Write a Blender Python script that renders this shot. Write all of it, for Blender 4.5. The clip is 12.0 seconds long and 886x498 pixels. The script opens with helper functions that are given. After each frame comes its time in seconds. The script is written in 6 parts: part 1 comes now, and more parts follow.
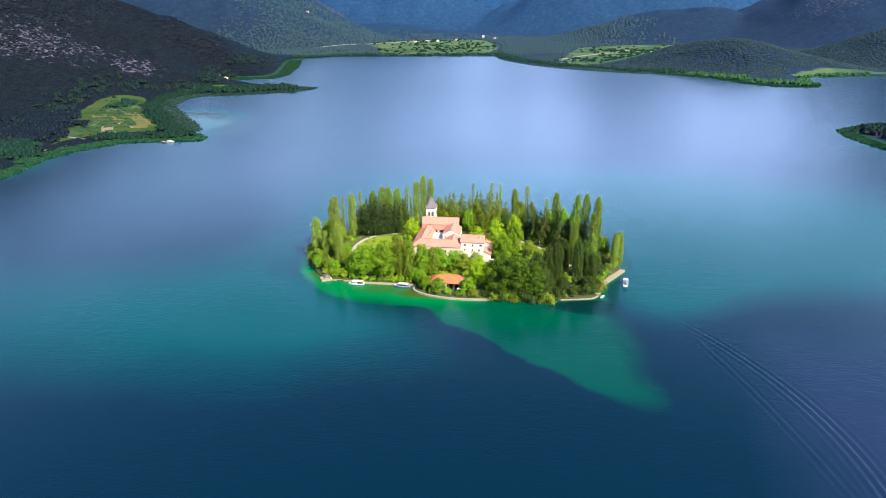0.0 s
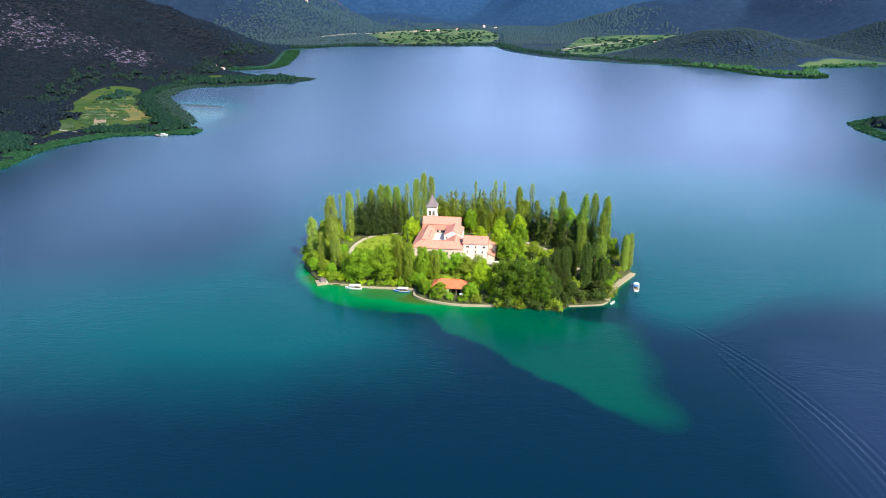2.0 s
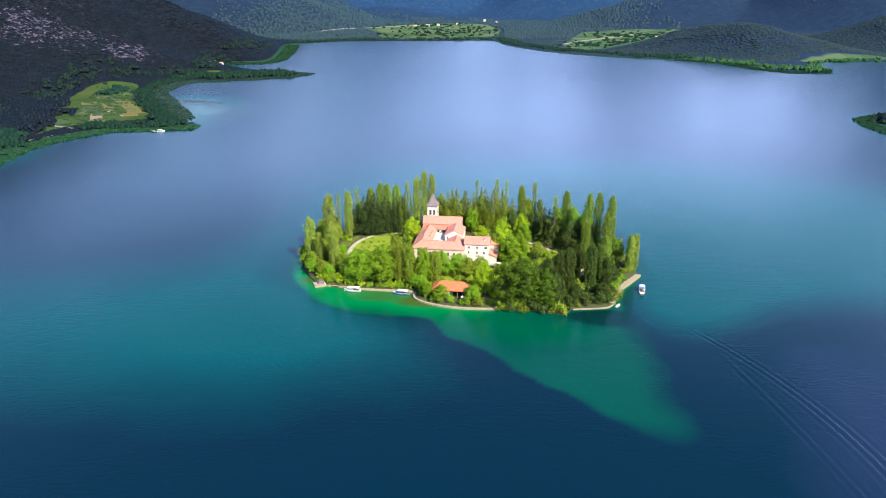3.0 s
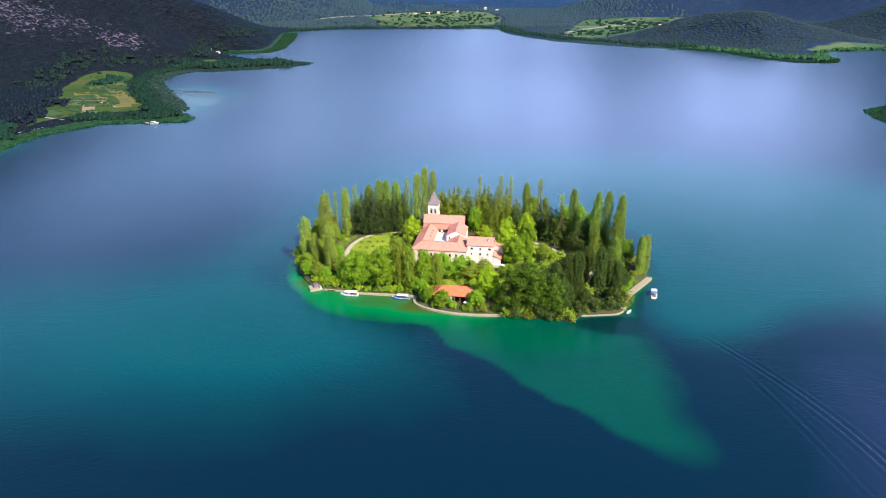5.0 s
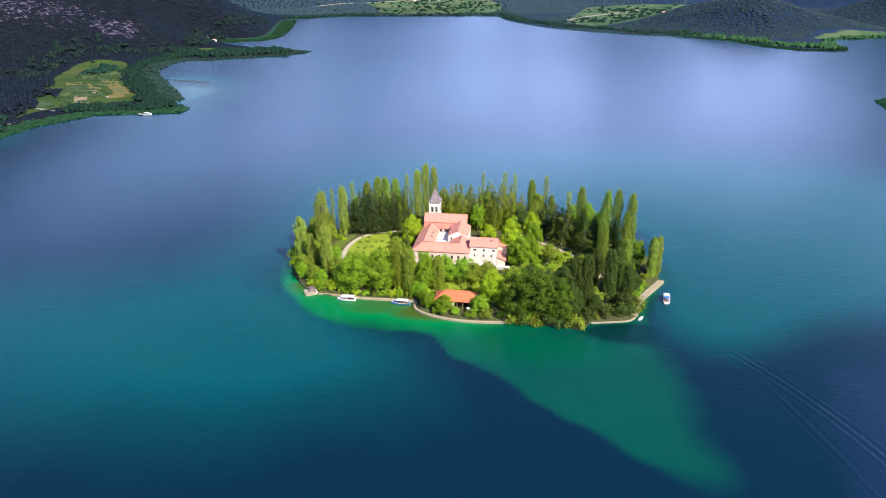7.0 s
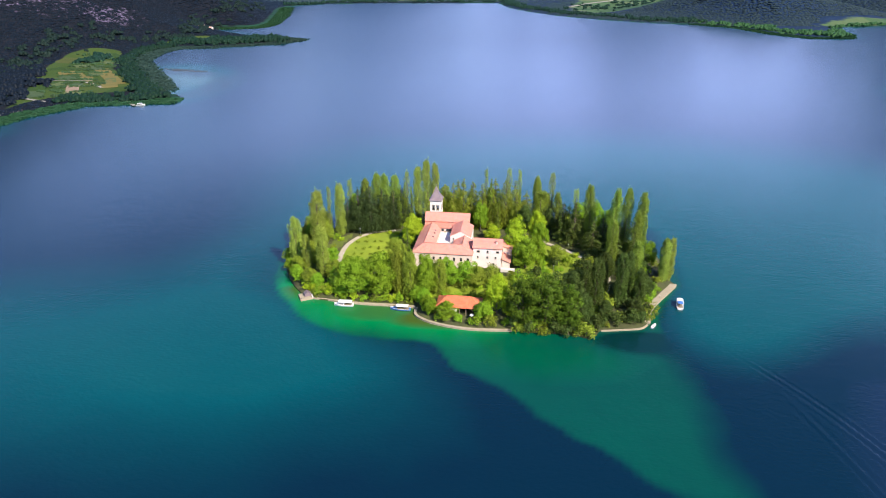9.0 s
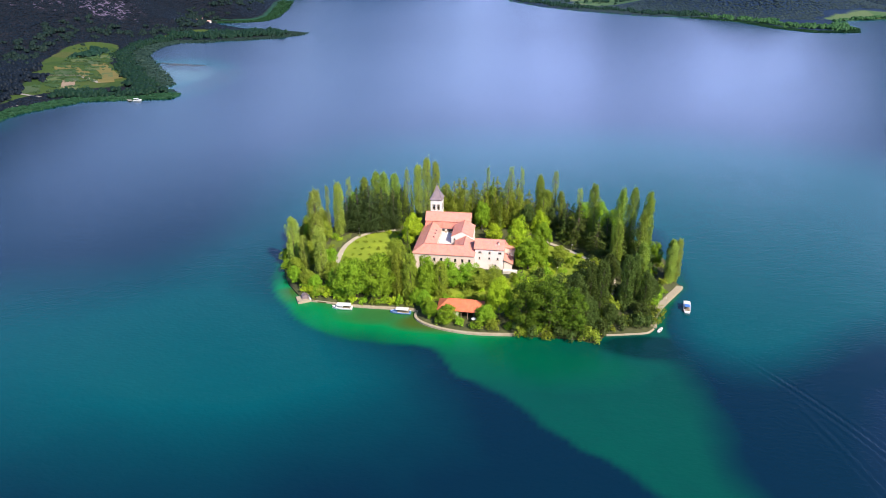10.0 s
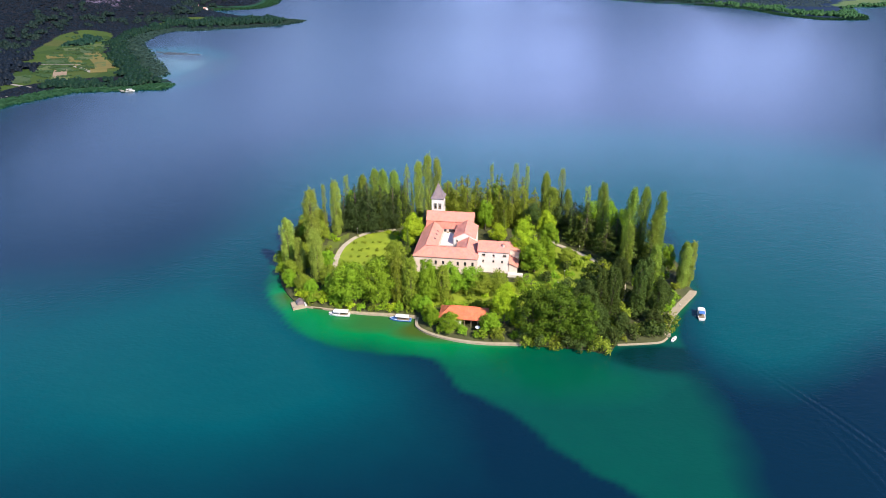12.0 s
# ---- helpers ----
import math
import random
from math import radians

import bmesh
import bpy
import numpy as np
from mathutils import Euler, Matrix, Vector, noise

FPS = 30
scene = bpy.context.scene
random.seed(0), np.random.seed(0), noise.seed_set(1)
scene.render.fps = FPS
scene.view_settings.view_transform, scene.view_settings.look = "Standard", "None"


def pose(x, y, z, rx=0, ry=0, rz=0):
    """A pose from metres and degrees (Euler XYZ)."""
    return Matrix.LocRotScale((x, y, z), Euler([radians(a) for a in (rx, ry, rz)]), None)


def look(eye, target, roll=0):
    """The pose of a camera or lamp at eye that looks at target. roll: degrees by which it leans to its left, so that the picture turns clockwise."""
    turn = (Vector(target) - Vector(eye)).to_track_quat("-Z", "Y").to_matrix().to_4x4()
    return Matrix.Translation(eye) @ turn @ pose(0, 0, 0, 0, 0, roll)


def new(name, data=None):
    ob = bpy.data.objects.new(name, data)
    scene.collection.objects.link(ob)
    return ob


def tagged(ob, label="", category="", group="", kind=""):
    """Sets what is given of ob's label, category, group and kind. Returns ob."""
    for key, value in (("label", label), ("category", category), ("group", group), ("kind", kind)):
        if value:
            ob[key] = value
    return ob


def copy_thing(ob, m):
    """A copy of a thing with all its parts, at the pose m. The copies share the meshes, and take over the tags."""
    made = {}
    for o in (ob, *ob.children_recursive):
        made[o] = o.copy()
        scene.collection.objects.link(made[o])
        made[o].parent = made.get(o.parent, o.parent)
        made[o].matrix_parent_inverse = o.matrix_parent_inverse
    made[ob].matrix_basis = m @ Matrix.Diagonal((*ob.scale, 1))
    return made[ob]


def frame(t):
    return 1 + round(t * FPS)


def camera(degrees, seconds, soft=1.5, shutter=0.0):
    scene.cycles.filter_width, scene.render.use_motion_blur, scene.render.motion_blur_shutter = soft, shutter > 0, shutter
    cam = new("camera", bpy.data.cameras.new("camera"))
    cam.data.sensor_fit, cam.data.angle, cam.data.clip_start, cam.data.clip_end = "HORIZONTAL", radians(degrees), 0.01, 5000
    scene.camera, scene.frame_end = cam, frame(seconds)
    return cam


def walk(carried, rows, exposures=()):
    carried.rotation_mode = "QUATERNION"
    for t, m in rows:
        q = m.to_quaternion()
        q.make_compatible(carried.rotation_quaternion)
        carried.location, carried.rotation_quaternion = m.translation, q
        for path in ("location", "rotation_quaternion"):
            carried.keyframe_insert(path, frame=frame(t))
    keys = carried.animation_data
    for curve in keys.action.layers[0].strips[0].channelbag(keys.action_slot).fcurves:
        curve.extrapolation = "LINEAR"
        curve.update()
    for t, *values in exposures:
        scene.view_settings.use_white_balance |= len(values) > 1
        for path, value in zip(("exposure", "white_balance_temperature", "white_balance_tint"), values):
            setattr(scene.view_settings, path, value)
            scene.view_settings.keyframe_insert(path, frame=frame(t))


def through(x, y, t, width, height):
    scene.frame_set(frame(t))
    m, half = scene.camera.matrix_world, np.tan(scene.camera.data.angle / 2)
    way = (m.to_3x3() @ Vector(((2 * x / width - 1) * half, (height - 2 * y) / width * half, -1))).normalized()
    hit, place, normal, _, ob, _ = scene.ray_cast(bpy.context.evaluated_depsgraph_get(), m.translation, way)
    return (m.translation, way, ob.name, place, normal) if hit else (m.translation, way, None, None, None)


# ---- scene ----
cam = camera(69.67, 12.0, soft=1.0)
# seconds, eye (x, y, z), then yaw, pitch and roll in degrees
ROWS = [
    (0.0, -5.30, -318.52, 135.60, 2.342, -20.409, -0.371),
    (1.0, -6.05, -309.66, 135.62, 2.347, -20.822, -0.356),
    (2.0, -6.79, -300.96, 135.64, 2.353, -21.261, -0.345),
    (3.0, -7.53, -292.40, 135.66, 2.359, -21.723, -0.336),
    (4.0, -8.26, -283.98, 135.68, 2.366, -22.205, -0.330),
    (5.0, -8.98, -275.72, 135.70, 2.373, -22.705, -0.327),
    (6.0, -9.69, -267.60, 135.71, 2.380, -23.219, -0.327),
    (7.0, -10.40, -259.63, 135.73, 2.388, -23.746, -0.330),
    (8.0, -11.10, -251.80, 135.75, 2.396, -24.281, -0.336),
    (9.0, -11.80, -244.12, 135.77, 2.404, -24.823, -0.345),
    (10.0, -12.49, -236.59, 135.79, 2.413, -25.369, -0.357),
    (11.0, -13.17, -229.21, 135.81, 2.422, -25.916, -0.371),
    (12.0, -13.84, -221.97, 135.83, 2.432, -26.461, -0.389),
]
walk(cam, [(t, pose(x, y, z, 0, 0, yaw) @ pose(0, 0, 0, 90 + pitch, 0, 0) @ pose(0, 0, 0, 0, 0, roll)) for t, x, y, z, yaw, pitch, roll in ROWS],
     [(0.0, 1.08, 5800, 5), (5.5, 0.99, 5800, 14), (12.0, 0.89, 5800, 19)])

# ---- world, sun ----
SUN_AZ, SUN_EL = radians(138), radians(42)  # azimuth of the sun, from +y clockwise; elevation
world = bpy.data.worlds.new("sky")
scene.world = world
world.use_nodes = True
wn = world.node_tree
sky = wn.nodes.new("ShaderNodeTexSky")
sky.sky_type, sky.sun_disc = "NISHITA", False
sky.sun_elevation, sky.sun_rotation = SUN_EL, SUN_AZ
sky.air_density, sky.dust_density, sky.ozone_density = 1.4, 0.4, 8.0
# broken fair-weather cloud all over the sky
way = wn.nodes.new("ShaderNodeTexCoord").outputs["Generated"]
flat = wn.nodes.new("ShaderNodeMapping")
flat.inputs["Scale"].default_value = (1.0, 1.0, 3.0)
flat.inputs["Location"].default_value = (2.62, 3.47, 3.69)
wn.links.new(way, flat.inputs["Vector"])
puff = wn.nodes.new("ShaderNodeTexNoise")
puff.inputs["Scale"].default_value, puff.inputs["Detail"].default_value = 2.2, 5.0
wn.links.new(flat.outputs[0], puff.inputs["Vector"])
cover = wn.nodes.new("ShaderNodeMapRange")
cover.inputs["From Min"].default_value, cover.inputs["From Max"].default_value, cover.inputs["To Max"].default_value = 0.38, 0.63, 1.0
wn.links.new(puff.outputs["Fac"], cover.inputs["Value"])
height = wn.nodes.new("ShaderNodeSeparateXYZ")
wn.links.new(way, height.inputs[0])
low_sky = wn.nodes.new("ShaderNodeMapRange")  # clouds crowd together towards the horizon
low_sky.inputs["From Min"].default_value, low_sky.inputs["From Max"].default_value = 0.05, 0.48
low_sky.inputs["To Min"].default_value, low_sky.inputs["To Max"].default_value = 1.0, 0.0
wn.links.new(height.outputs["Z"], low_sky.inputs["Value"])
amount = wn.nodes.new("ShaderNodeMath")
amount.operation = "MULTIPLY"
wn.links.new(cover.outputs[0], amount.inputs[0])
wn.links.new(low_sky.outputs[0], amount.inputs[1])
cloud = wn.nodes.new("ShaderNodeMix")
cloud.data_type = "RGBA"
wn.links.new(amount.outputs[0], cloud.inputs[0])
wn.links.new(sky.outputs["Color"], cloud.inputs[6])
cloud.inputs[7].default_value = (14.0, 16.7, 27.0, 1)
wn.links.new(cloud.outputs[2], wn.nodes["Background"].inputs["Color"])
wn.nodes["Background"].inputs["Strength"].default_value = 0.085
sun_dir = Vector((math.sin(SUN_AZ) * math.cos(SUN_EL), math.cos(SUN_AZ) * math.cos(SUN_EL), math.sin(SUN_EL)))
sun = new("sun", bpy.data.lights.new("sun", "SUN"))
sun.data.energy, sun.data.angle, sun.data.color = 5.0, radians(0.53), (1.0, 0.86, 0.60)
sun.matrix_world = look(sun_dir * 900, (0, 0, 0))


# ---- materials ----
def mat_base(name):
    m = bpy.data.materials.new(name)
    m.use_nodes = True
    nt = m.node_tree
    return m, nt, nt.nodes["Principled BSDF"]


def node(nt, kind, **values):
    n = nt.nodes.new(kind)
    for key, value in values.items():
        n.inputs[key.replace("_", " ")].default_value = value
    return n


def noise_tex(nt, scale, detail=4.0, rough=0.6, coords=None):
    n = node(nt, "ShaderNodeTexNoise", Scale=scale, Detail=detail, Roughness=rough)
    if coords is None:
        coords = nt.nodes.new("ShaderNodeNewGeometry").outputs["Position"]
    nt.links.new(coords, n.inputs["Vector"])
    return n.outputs["Fac"]


def ramp(nt, fac, *stops):
    r = nt.nodes.new("ShaderNodeValToRGB")
    el = r.color_ramp.elements
    while len(el) < len(stops):
        el.new(0.5)
    for e, (p, c) in zip(el, stops):
        e.position, e.color = p, (*c, 1)
    nt.links.new(fac, r.inputs["Fac"])
    return r.outputs["Color"]


def mix(nt, fac, a, b, blend="MIX"):
    n = nt.nodes.new("ShaderNodeMix")
    n.data_type, n.blend_type = "RGBA", blend
    for sock, v in ((n.inputs[0], fac), (n.inputs[6], a), (n.inputs[7], b)):
        if isinstance(v, bpy.types.NodeSocket):
            nt.links.new(v, sock)
        else:
            sock.default_value = v if isinstance(v, (int, float)) else (*v, 1)
    return n.outputs[2]


def math_node(nt, op, a, b=0.0, c=0.0, clamp=False):
    n = nt.nodes.new("ShaderNodeMath")
    n.operation, n.use_clamp = op, clamp
    for sock, v in zip(n.inputs, (a, b, c)):
        if isinstance(v, bpy.types.NodeSocket):
            nt.links.new(v, sock)
        else:
            sock.default_value = v
    return n.outputs[0]


def bump(nt, bsdf, height, strength, distance):
    b = node(nt, "ShaderNodeBump", Strength=strength, Distance=distance)
    nt.links.new(height, b.inputs["Height"])
    nt.links.new(b.outputs["Normal"], bsdf.inputs["Normal"])


def attr(nt, name):
    a = nt.nodes.new("ShaderNodeAttribute")
    a.attribute_name = name
    return a.outputs["Fac"]


def surface(name, dark, light, scale=1.0, rough=0.8, grain=6.0, relief=0.3, metal=0.0, spread=True):
    """A worn surface: broad stains between two colours, fine grain, and a little relief."""
    m, nt, bsdf = mat_base(name)
    big, fine = noise_tex(nt, scale, 5), noise_tex(nt, scale * grain, 3)
    col = ramp(nt, big, (0.3, dark), (0.7, light))
    col = mix(nt, math_node(nt, "MULTIPLY", fine, 0.45), col, tuple(c * 0.55 for c in dark))
    if spread:
        info = nt.nodes.new("ShaderNodeObjectInfo").outputs["Random"]
        col = mix(nt, math_node(nt, "MULTIPLY", info, 0.25), col, tuple(c * 0.8 for c in dark))
    nt.links.new(col, bsdf.inputs["Base Color"])
    bsdf.inputs["Roughness"].default_value, bsdf.inputs["Metallic"].default_value = rough, metal
    bump(nt, bsdf, fine, relief, 0.05)
    return m


def leaf_material(name, dark, mid, light, through=0.12, north=None):
    """Foliage: each leaf spray has its own shade, and light comes through it."""
    m, nt, bsdf = mat_base(name)
    island = nt.nodes.new("ShaderNodeNewGeometry").outputs["Random Per Island"]
    soft_dark = tuple(d * 0.6 + m * 0.4 for d, m in zip(dark, mid))
    soft_light = tuple(l * 0.7 + m * 0.3 for l, m in zip(light, mid))
    col = ramp(nt, island, (0.0, soft_dark), (0.5, mid), (1.0, soft_light))
    if north:  # aerial haze put into the leaf colour, bluer northwards
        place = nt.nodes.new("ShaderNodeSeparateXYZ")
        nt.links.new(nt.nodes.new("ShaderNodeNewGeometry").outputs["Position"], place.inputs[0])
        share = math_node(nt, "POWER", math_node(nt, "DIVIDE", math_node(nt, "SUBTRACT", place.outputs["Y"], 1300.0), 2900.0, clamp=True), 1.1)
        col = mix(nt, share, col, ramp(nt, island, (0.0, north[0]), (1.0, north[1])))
    own = nt.nodes.new("ShaderNodeObjectInfo").outputs["Random"]
    patch = noise_tex(nt, 0.35, 2)
    col = mix(nt, math_node(nt, "MULTIPLY", patch, 0.5), col, dark)
    hue = nt.nodes.new("ShaderNodeHueSaturation")
    nt.links.new(math_node(nt, "MULTIPLY_ADD", own, 0.022, 0.484), hue.inputs["Hue"])
    nt.links.new(math_node(nt, "MULTIPLY_ADD", own, 0.4, 0.8), hue.inputs["Value"])
    nt.links.new(col, hue.inputs["Color"])
    nt.links.new(hue.outputs["Color"], bsdf.inputs["Base Color"])
    bsdf.inputs["Roughness"].default_value = 0.55
    bsdf.inputs["Specular IOR Level"].default_value = 0.08
    tr = nt.nodes.new("ShaderNodeBsdfTranslucent")
    nt.links.new(hue.outputs["Color"], tr.inputs["Color"])
    mx = node(nt, "ShaderNodeMixShader", Fac=through)
    nt.links.new(bsdf.outputs[0], mx.inputs[1])
    nt.links.new(tr.outputs[0], mx.inputs[2])
    nt.links.new(mx.outputs[0], nt.nodes["Material Output"].inputs["Surface"])
    return m


def glass_material():
    m, nt, bsdf = mat_base("window_glass")
    bsdf.inputs["Base Color"].default_value = (0.02, 0.025, 0.03, 1)
    bsdf.inputs["Roughness"].default_value = 0.08
    return m


def roof_material(name, dark, light):
    """Clay barrel tiles: rows down the slope by relief, with tile-to-tile shade."""
    m, nt, bsdf = mat_base(name)
    tc = nt.nodes.new("ShaderNodeTexCoord").outputs["Object"]
    vor = node(nt, "ShaderNodeTexVoronoi", Scale=2.6)
    nt.links.new(tc, vor.inputs["Vector"])
    col = mix(nt, 0.14, ramp(nt, noise_tex(nt, 0.5, 5), (0.25, dark), (0.7, light)), vor.outputs["Color"], "SOFT_LIGHT")
    nt.links.new(col, bsdf.inputs["Base Color"])
    bsdf.inputs["Roughness"].default_value = 0.85
    wave = node(nt, "ShaderNodeTexWave", Scale=2.2, Distortion=0.6, Detail=1.0)
    nt.links.new(tc, wave.inputs["Vector"])
    bump(nt, bsdf, wave.outputs["Fac"], 0.5, 0.08)
    return m


WATER_DEEP, WATER_TEAL, WATER_GREEN, WATER_BED = (0.0008, 0.0130, 0.029), (0.0004, 0.060, 0.071), (0.002, 0.175, 0.046), (0.05, 0.09, 0.011)


def water_material():
    """Lake water: the light that comes back out of it goes from blue over deep water to green over the shallows; ripples and sky gloss."""
    m, nt, bsdf = mat_base("lake_water")
    geo = nt.nodes.new("ShaderNodeNewGeometry").outputs["Position"]
    drift = math_node(nt, "MULTIPLY_ADD", noise_tex(nt, 0.02, 3), 0.10, -0.05)
    shelf = math_node(nt, "ADD", math_node(nt, "DIVIDE", attr(nt, "shelf_depth"), 8.0), drift)
    open_lake = math_node(nt, "ADD", math_node(nt, "DIVIDE", attr(nt, "depth"), 22.0), drift)
    # last green stop: water darkened for the trees' shade and reflection
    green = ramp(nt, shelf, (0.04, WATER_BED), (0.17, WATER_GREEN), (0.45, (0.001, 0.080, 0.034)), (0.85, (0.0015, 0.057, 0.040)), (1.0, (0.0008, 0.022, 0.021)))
    # last blue stop: a violet tint for the south-eastern water
    blue = ramp(nt, open_lake, (0.06, (0.11, 0.18, 0.19)), (0.30, (0.005, 0.074, 0.080)), (0.45, WATER_TEAL), (0.72, WATER_DEEP), (0.84, WATER_DEEP), (1.0, (0.0135, 0.0245, 0.068)))
    col = mix(nt, attr(nt, "bank"), blue, green)
    col = mix(nt, math_node(nt, "MULTIPLY", attr(nt, "weed"), math_node(nt, "MULTIPLY_ADD", noise_tex(nt, 0.09, 5, 0.7), 2.6, -0.6, clamp=True)), col, (0.022, 0.031, 0.038))
    weed = math_node(nt, "MULTIPLY", noise_tex(nt, 0.14, 5, 0.65), 0.22)
    col = mix(nt, weed, col, WATER_DEEP)
    nt.links.new(col, bsdf.inputs["Base Color"])
    bsdf.inputs["IOR"].default_value = 1.333
    place = nt.nodes.new("ShaderNodeSeparateXYZ")
    nt.links.new(geo, place.inputs[0])
    wind = math_node(nt, "DIVIDE", math_node(nt, "SUBTRACT", place.outputs["Y"], 120.0), 800.0, clamp=True)  # fresher out on the open northern lake
    nt.links.new(math_node(nt, "MULTIPLY_ADD", wind, 0.11, 0.15), bsdf.inputs["Roughness"])
    mapn = nt.nodes.new("ShaderNodeMapping")
    mapn.inputs["Scale"].default_value = (0.55, 1.0, 1.0)
    mapn.inputs["Rotation"].default_value = (0, 0, radians(20))
    nt.links.new(geo, mapn.inputs["Vector"])
    h = math_node(nt, "ADD", noise_tex(nt, 0.9, 3, 0.6, mapn.outputs[0]), math_node(nt, "MULTIPLY", noise_tex(nt, 0.22, 2, 0.5, mapn.outputs[0]), 0.7))
    gust = math_node(nt, "ADD", math_node(nt, "MULTIPLY_ADD", noise_tex(nt, 0.006, 3), 0.40, 0.16), math_node(nt, "MULTIPLY", wind, 0.2))
    b = node(nt, "ShaderNodeBump", Distance=0.25)
    nt.links.new(gust, b.inputs["Strength"])
    nt.links.new(h, b.inputs["Height"])
    nt.links.new(b.outputs["Normal"], bsdf.inputs["Normal"])
    return m


def ground_material():
    """Far land: scrub and wood floor, with meadows, dry plots and bare rock where the plan puts them."""
    m, nt, bsdf = mat_base("countryside")
    big, mid, fine = noise_tex(nt, 0.012, 5), noise_tex(nt, 0.05, 5), noise_tex(nt, 0.35, 4)
    # scrub near black and bluish: cloud shadow and haze put into its colour
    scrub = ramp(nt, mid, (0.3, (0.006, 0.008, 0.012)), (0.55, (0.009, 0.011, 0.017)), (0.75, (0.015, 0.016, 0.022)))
    vor = node(nt, "ShaderNodeTexVoronoi", Scale=0.022, Randomness=0.8)
    nt.links.new(nt.nodes.new("ShaderNodeNewGeometry").outputs["Position"], vor.inputs["Vector"])
    sep = nt.nodes.new("ShaderNodeSeparateColor")
    nt.links.new(vor.outputs["Color"], sep.inputs[0])
    meadow = ramp(nt, sep.outputs[0], (0.0, (0.026, 0.055, 0.012)), (0.4, (0.046, 0.080, 0.014)), (0.7, (0.056, 0.086, 0.016)), (1.0, (0.080, 0.086, 0.026)))
    meadow = mix(nt, math_node(nt, "MULTIPLY", mid, 0.8), meadow, (0.025, 0.05, 0.014))
    rock = ramp(nt, fine, (0.3, (0.035, 0.028, 0.052)), (0.7, (0.14, 0.115, 0.18)))
    def gate(name, noise_out, sharp, amp=0.9):
        return math_node(nt, "MULTIPLY", math_node(nt, "SUBTRACT", math_node(nt, "ADD", attr(nt, name), math_node(nt, "MULTIPLY_ADD", noise_out, amp, -amp / 2)), 0.5), sharp, clamp=True)
    # blue aerial haze painted into the colour of far hills and meadows
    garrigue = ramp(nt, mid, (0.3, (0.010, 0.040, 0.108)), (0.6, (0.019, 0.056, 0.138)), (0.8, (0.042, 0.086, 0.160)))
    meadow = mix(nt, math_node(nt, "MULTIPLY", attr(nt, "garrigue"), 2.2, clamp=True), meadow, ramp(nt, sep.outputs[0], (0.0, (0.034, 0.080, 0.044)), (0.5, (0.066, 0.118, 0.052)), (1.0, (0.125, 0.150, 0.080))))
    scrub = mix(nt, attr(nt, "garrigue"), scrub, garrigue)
    col = mix(nt, gate("meadow", big, 8.0), scrub, meadow)
    col = mix(nt, gate("rock", noise_tex(nt, 0.10, 5, 0.8), 9.0, 2.6), col, rock)
    col = mix(nt, gate("reed", mid, 5.0), col, (0.013, 0.050, 0.028))
    nt.links.new(col, bsdf.inputs["Base Color"])
    bsdf.inputs["Roughness"].default_value, bsdf.inputs["Specular IOR Level"].default_value = 0.95, 0.1
    bump(nt, bsdf, fine, 0.6, 1.2)
    return m


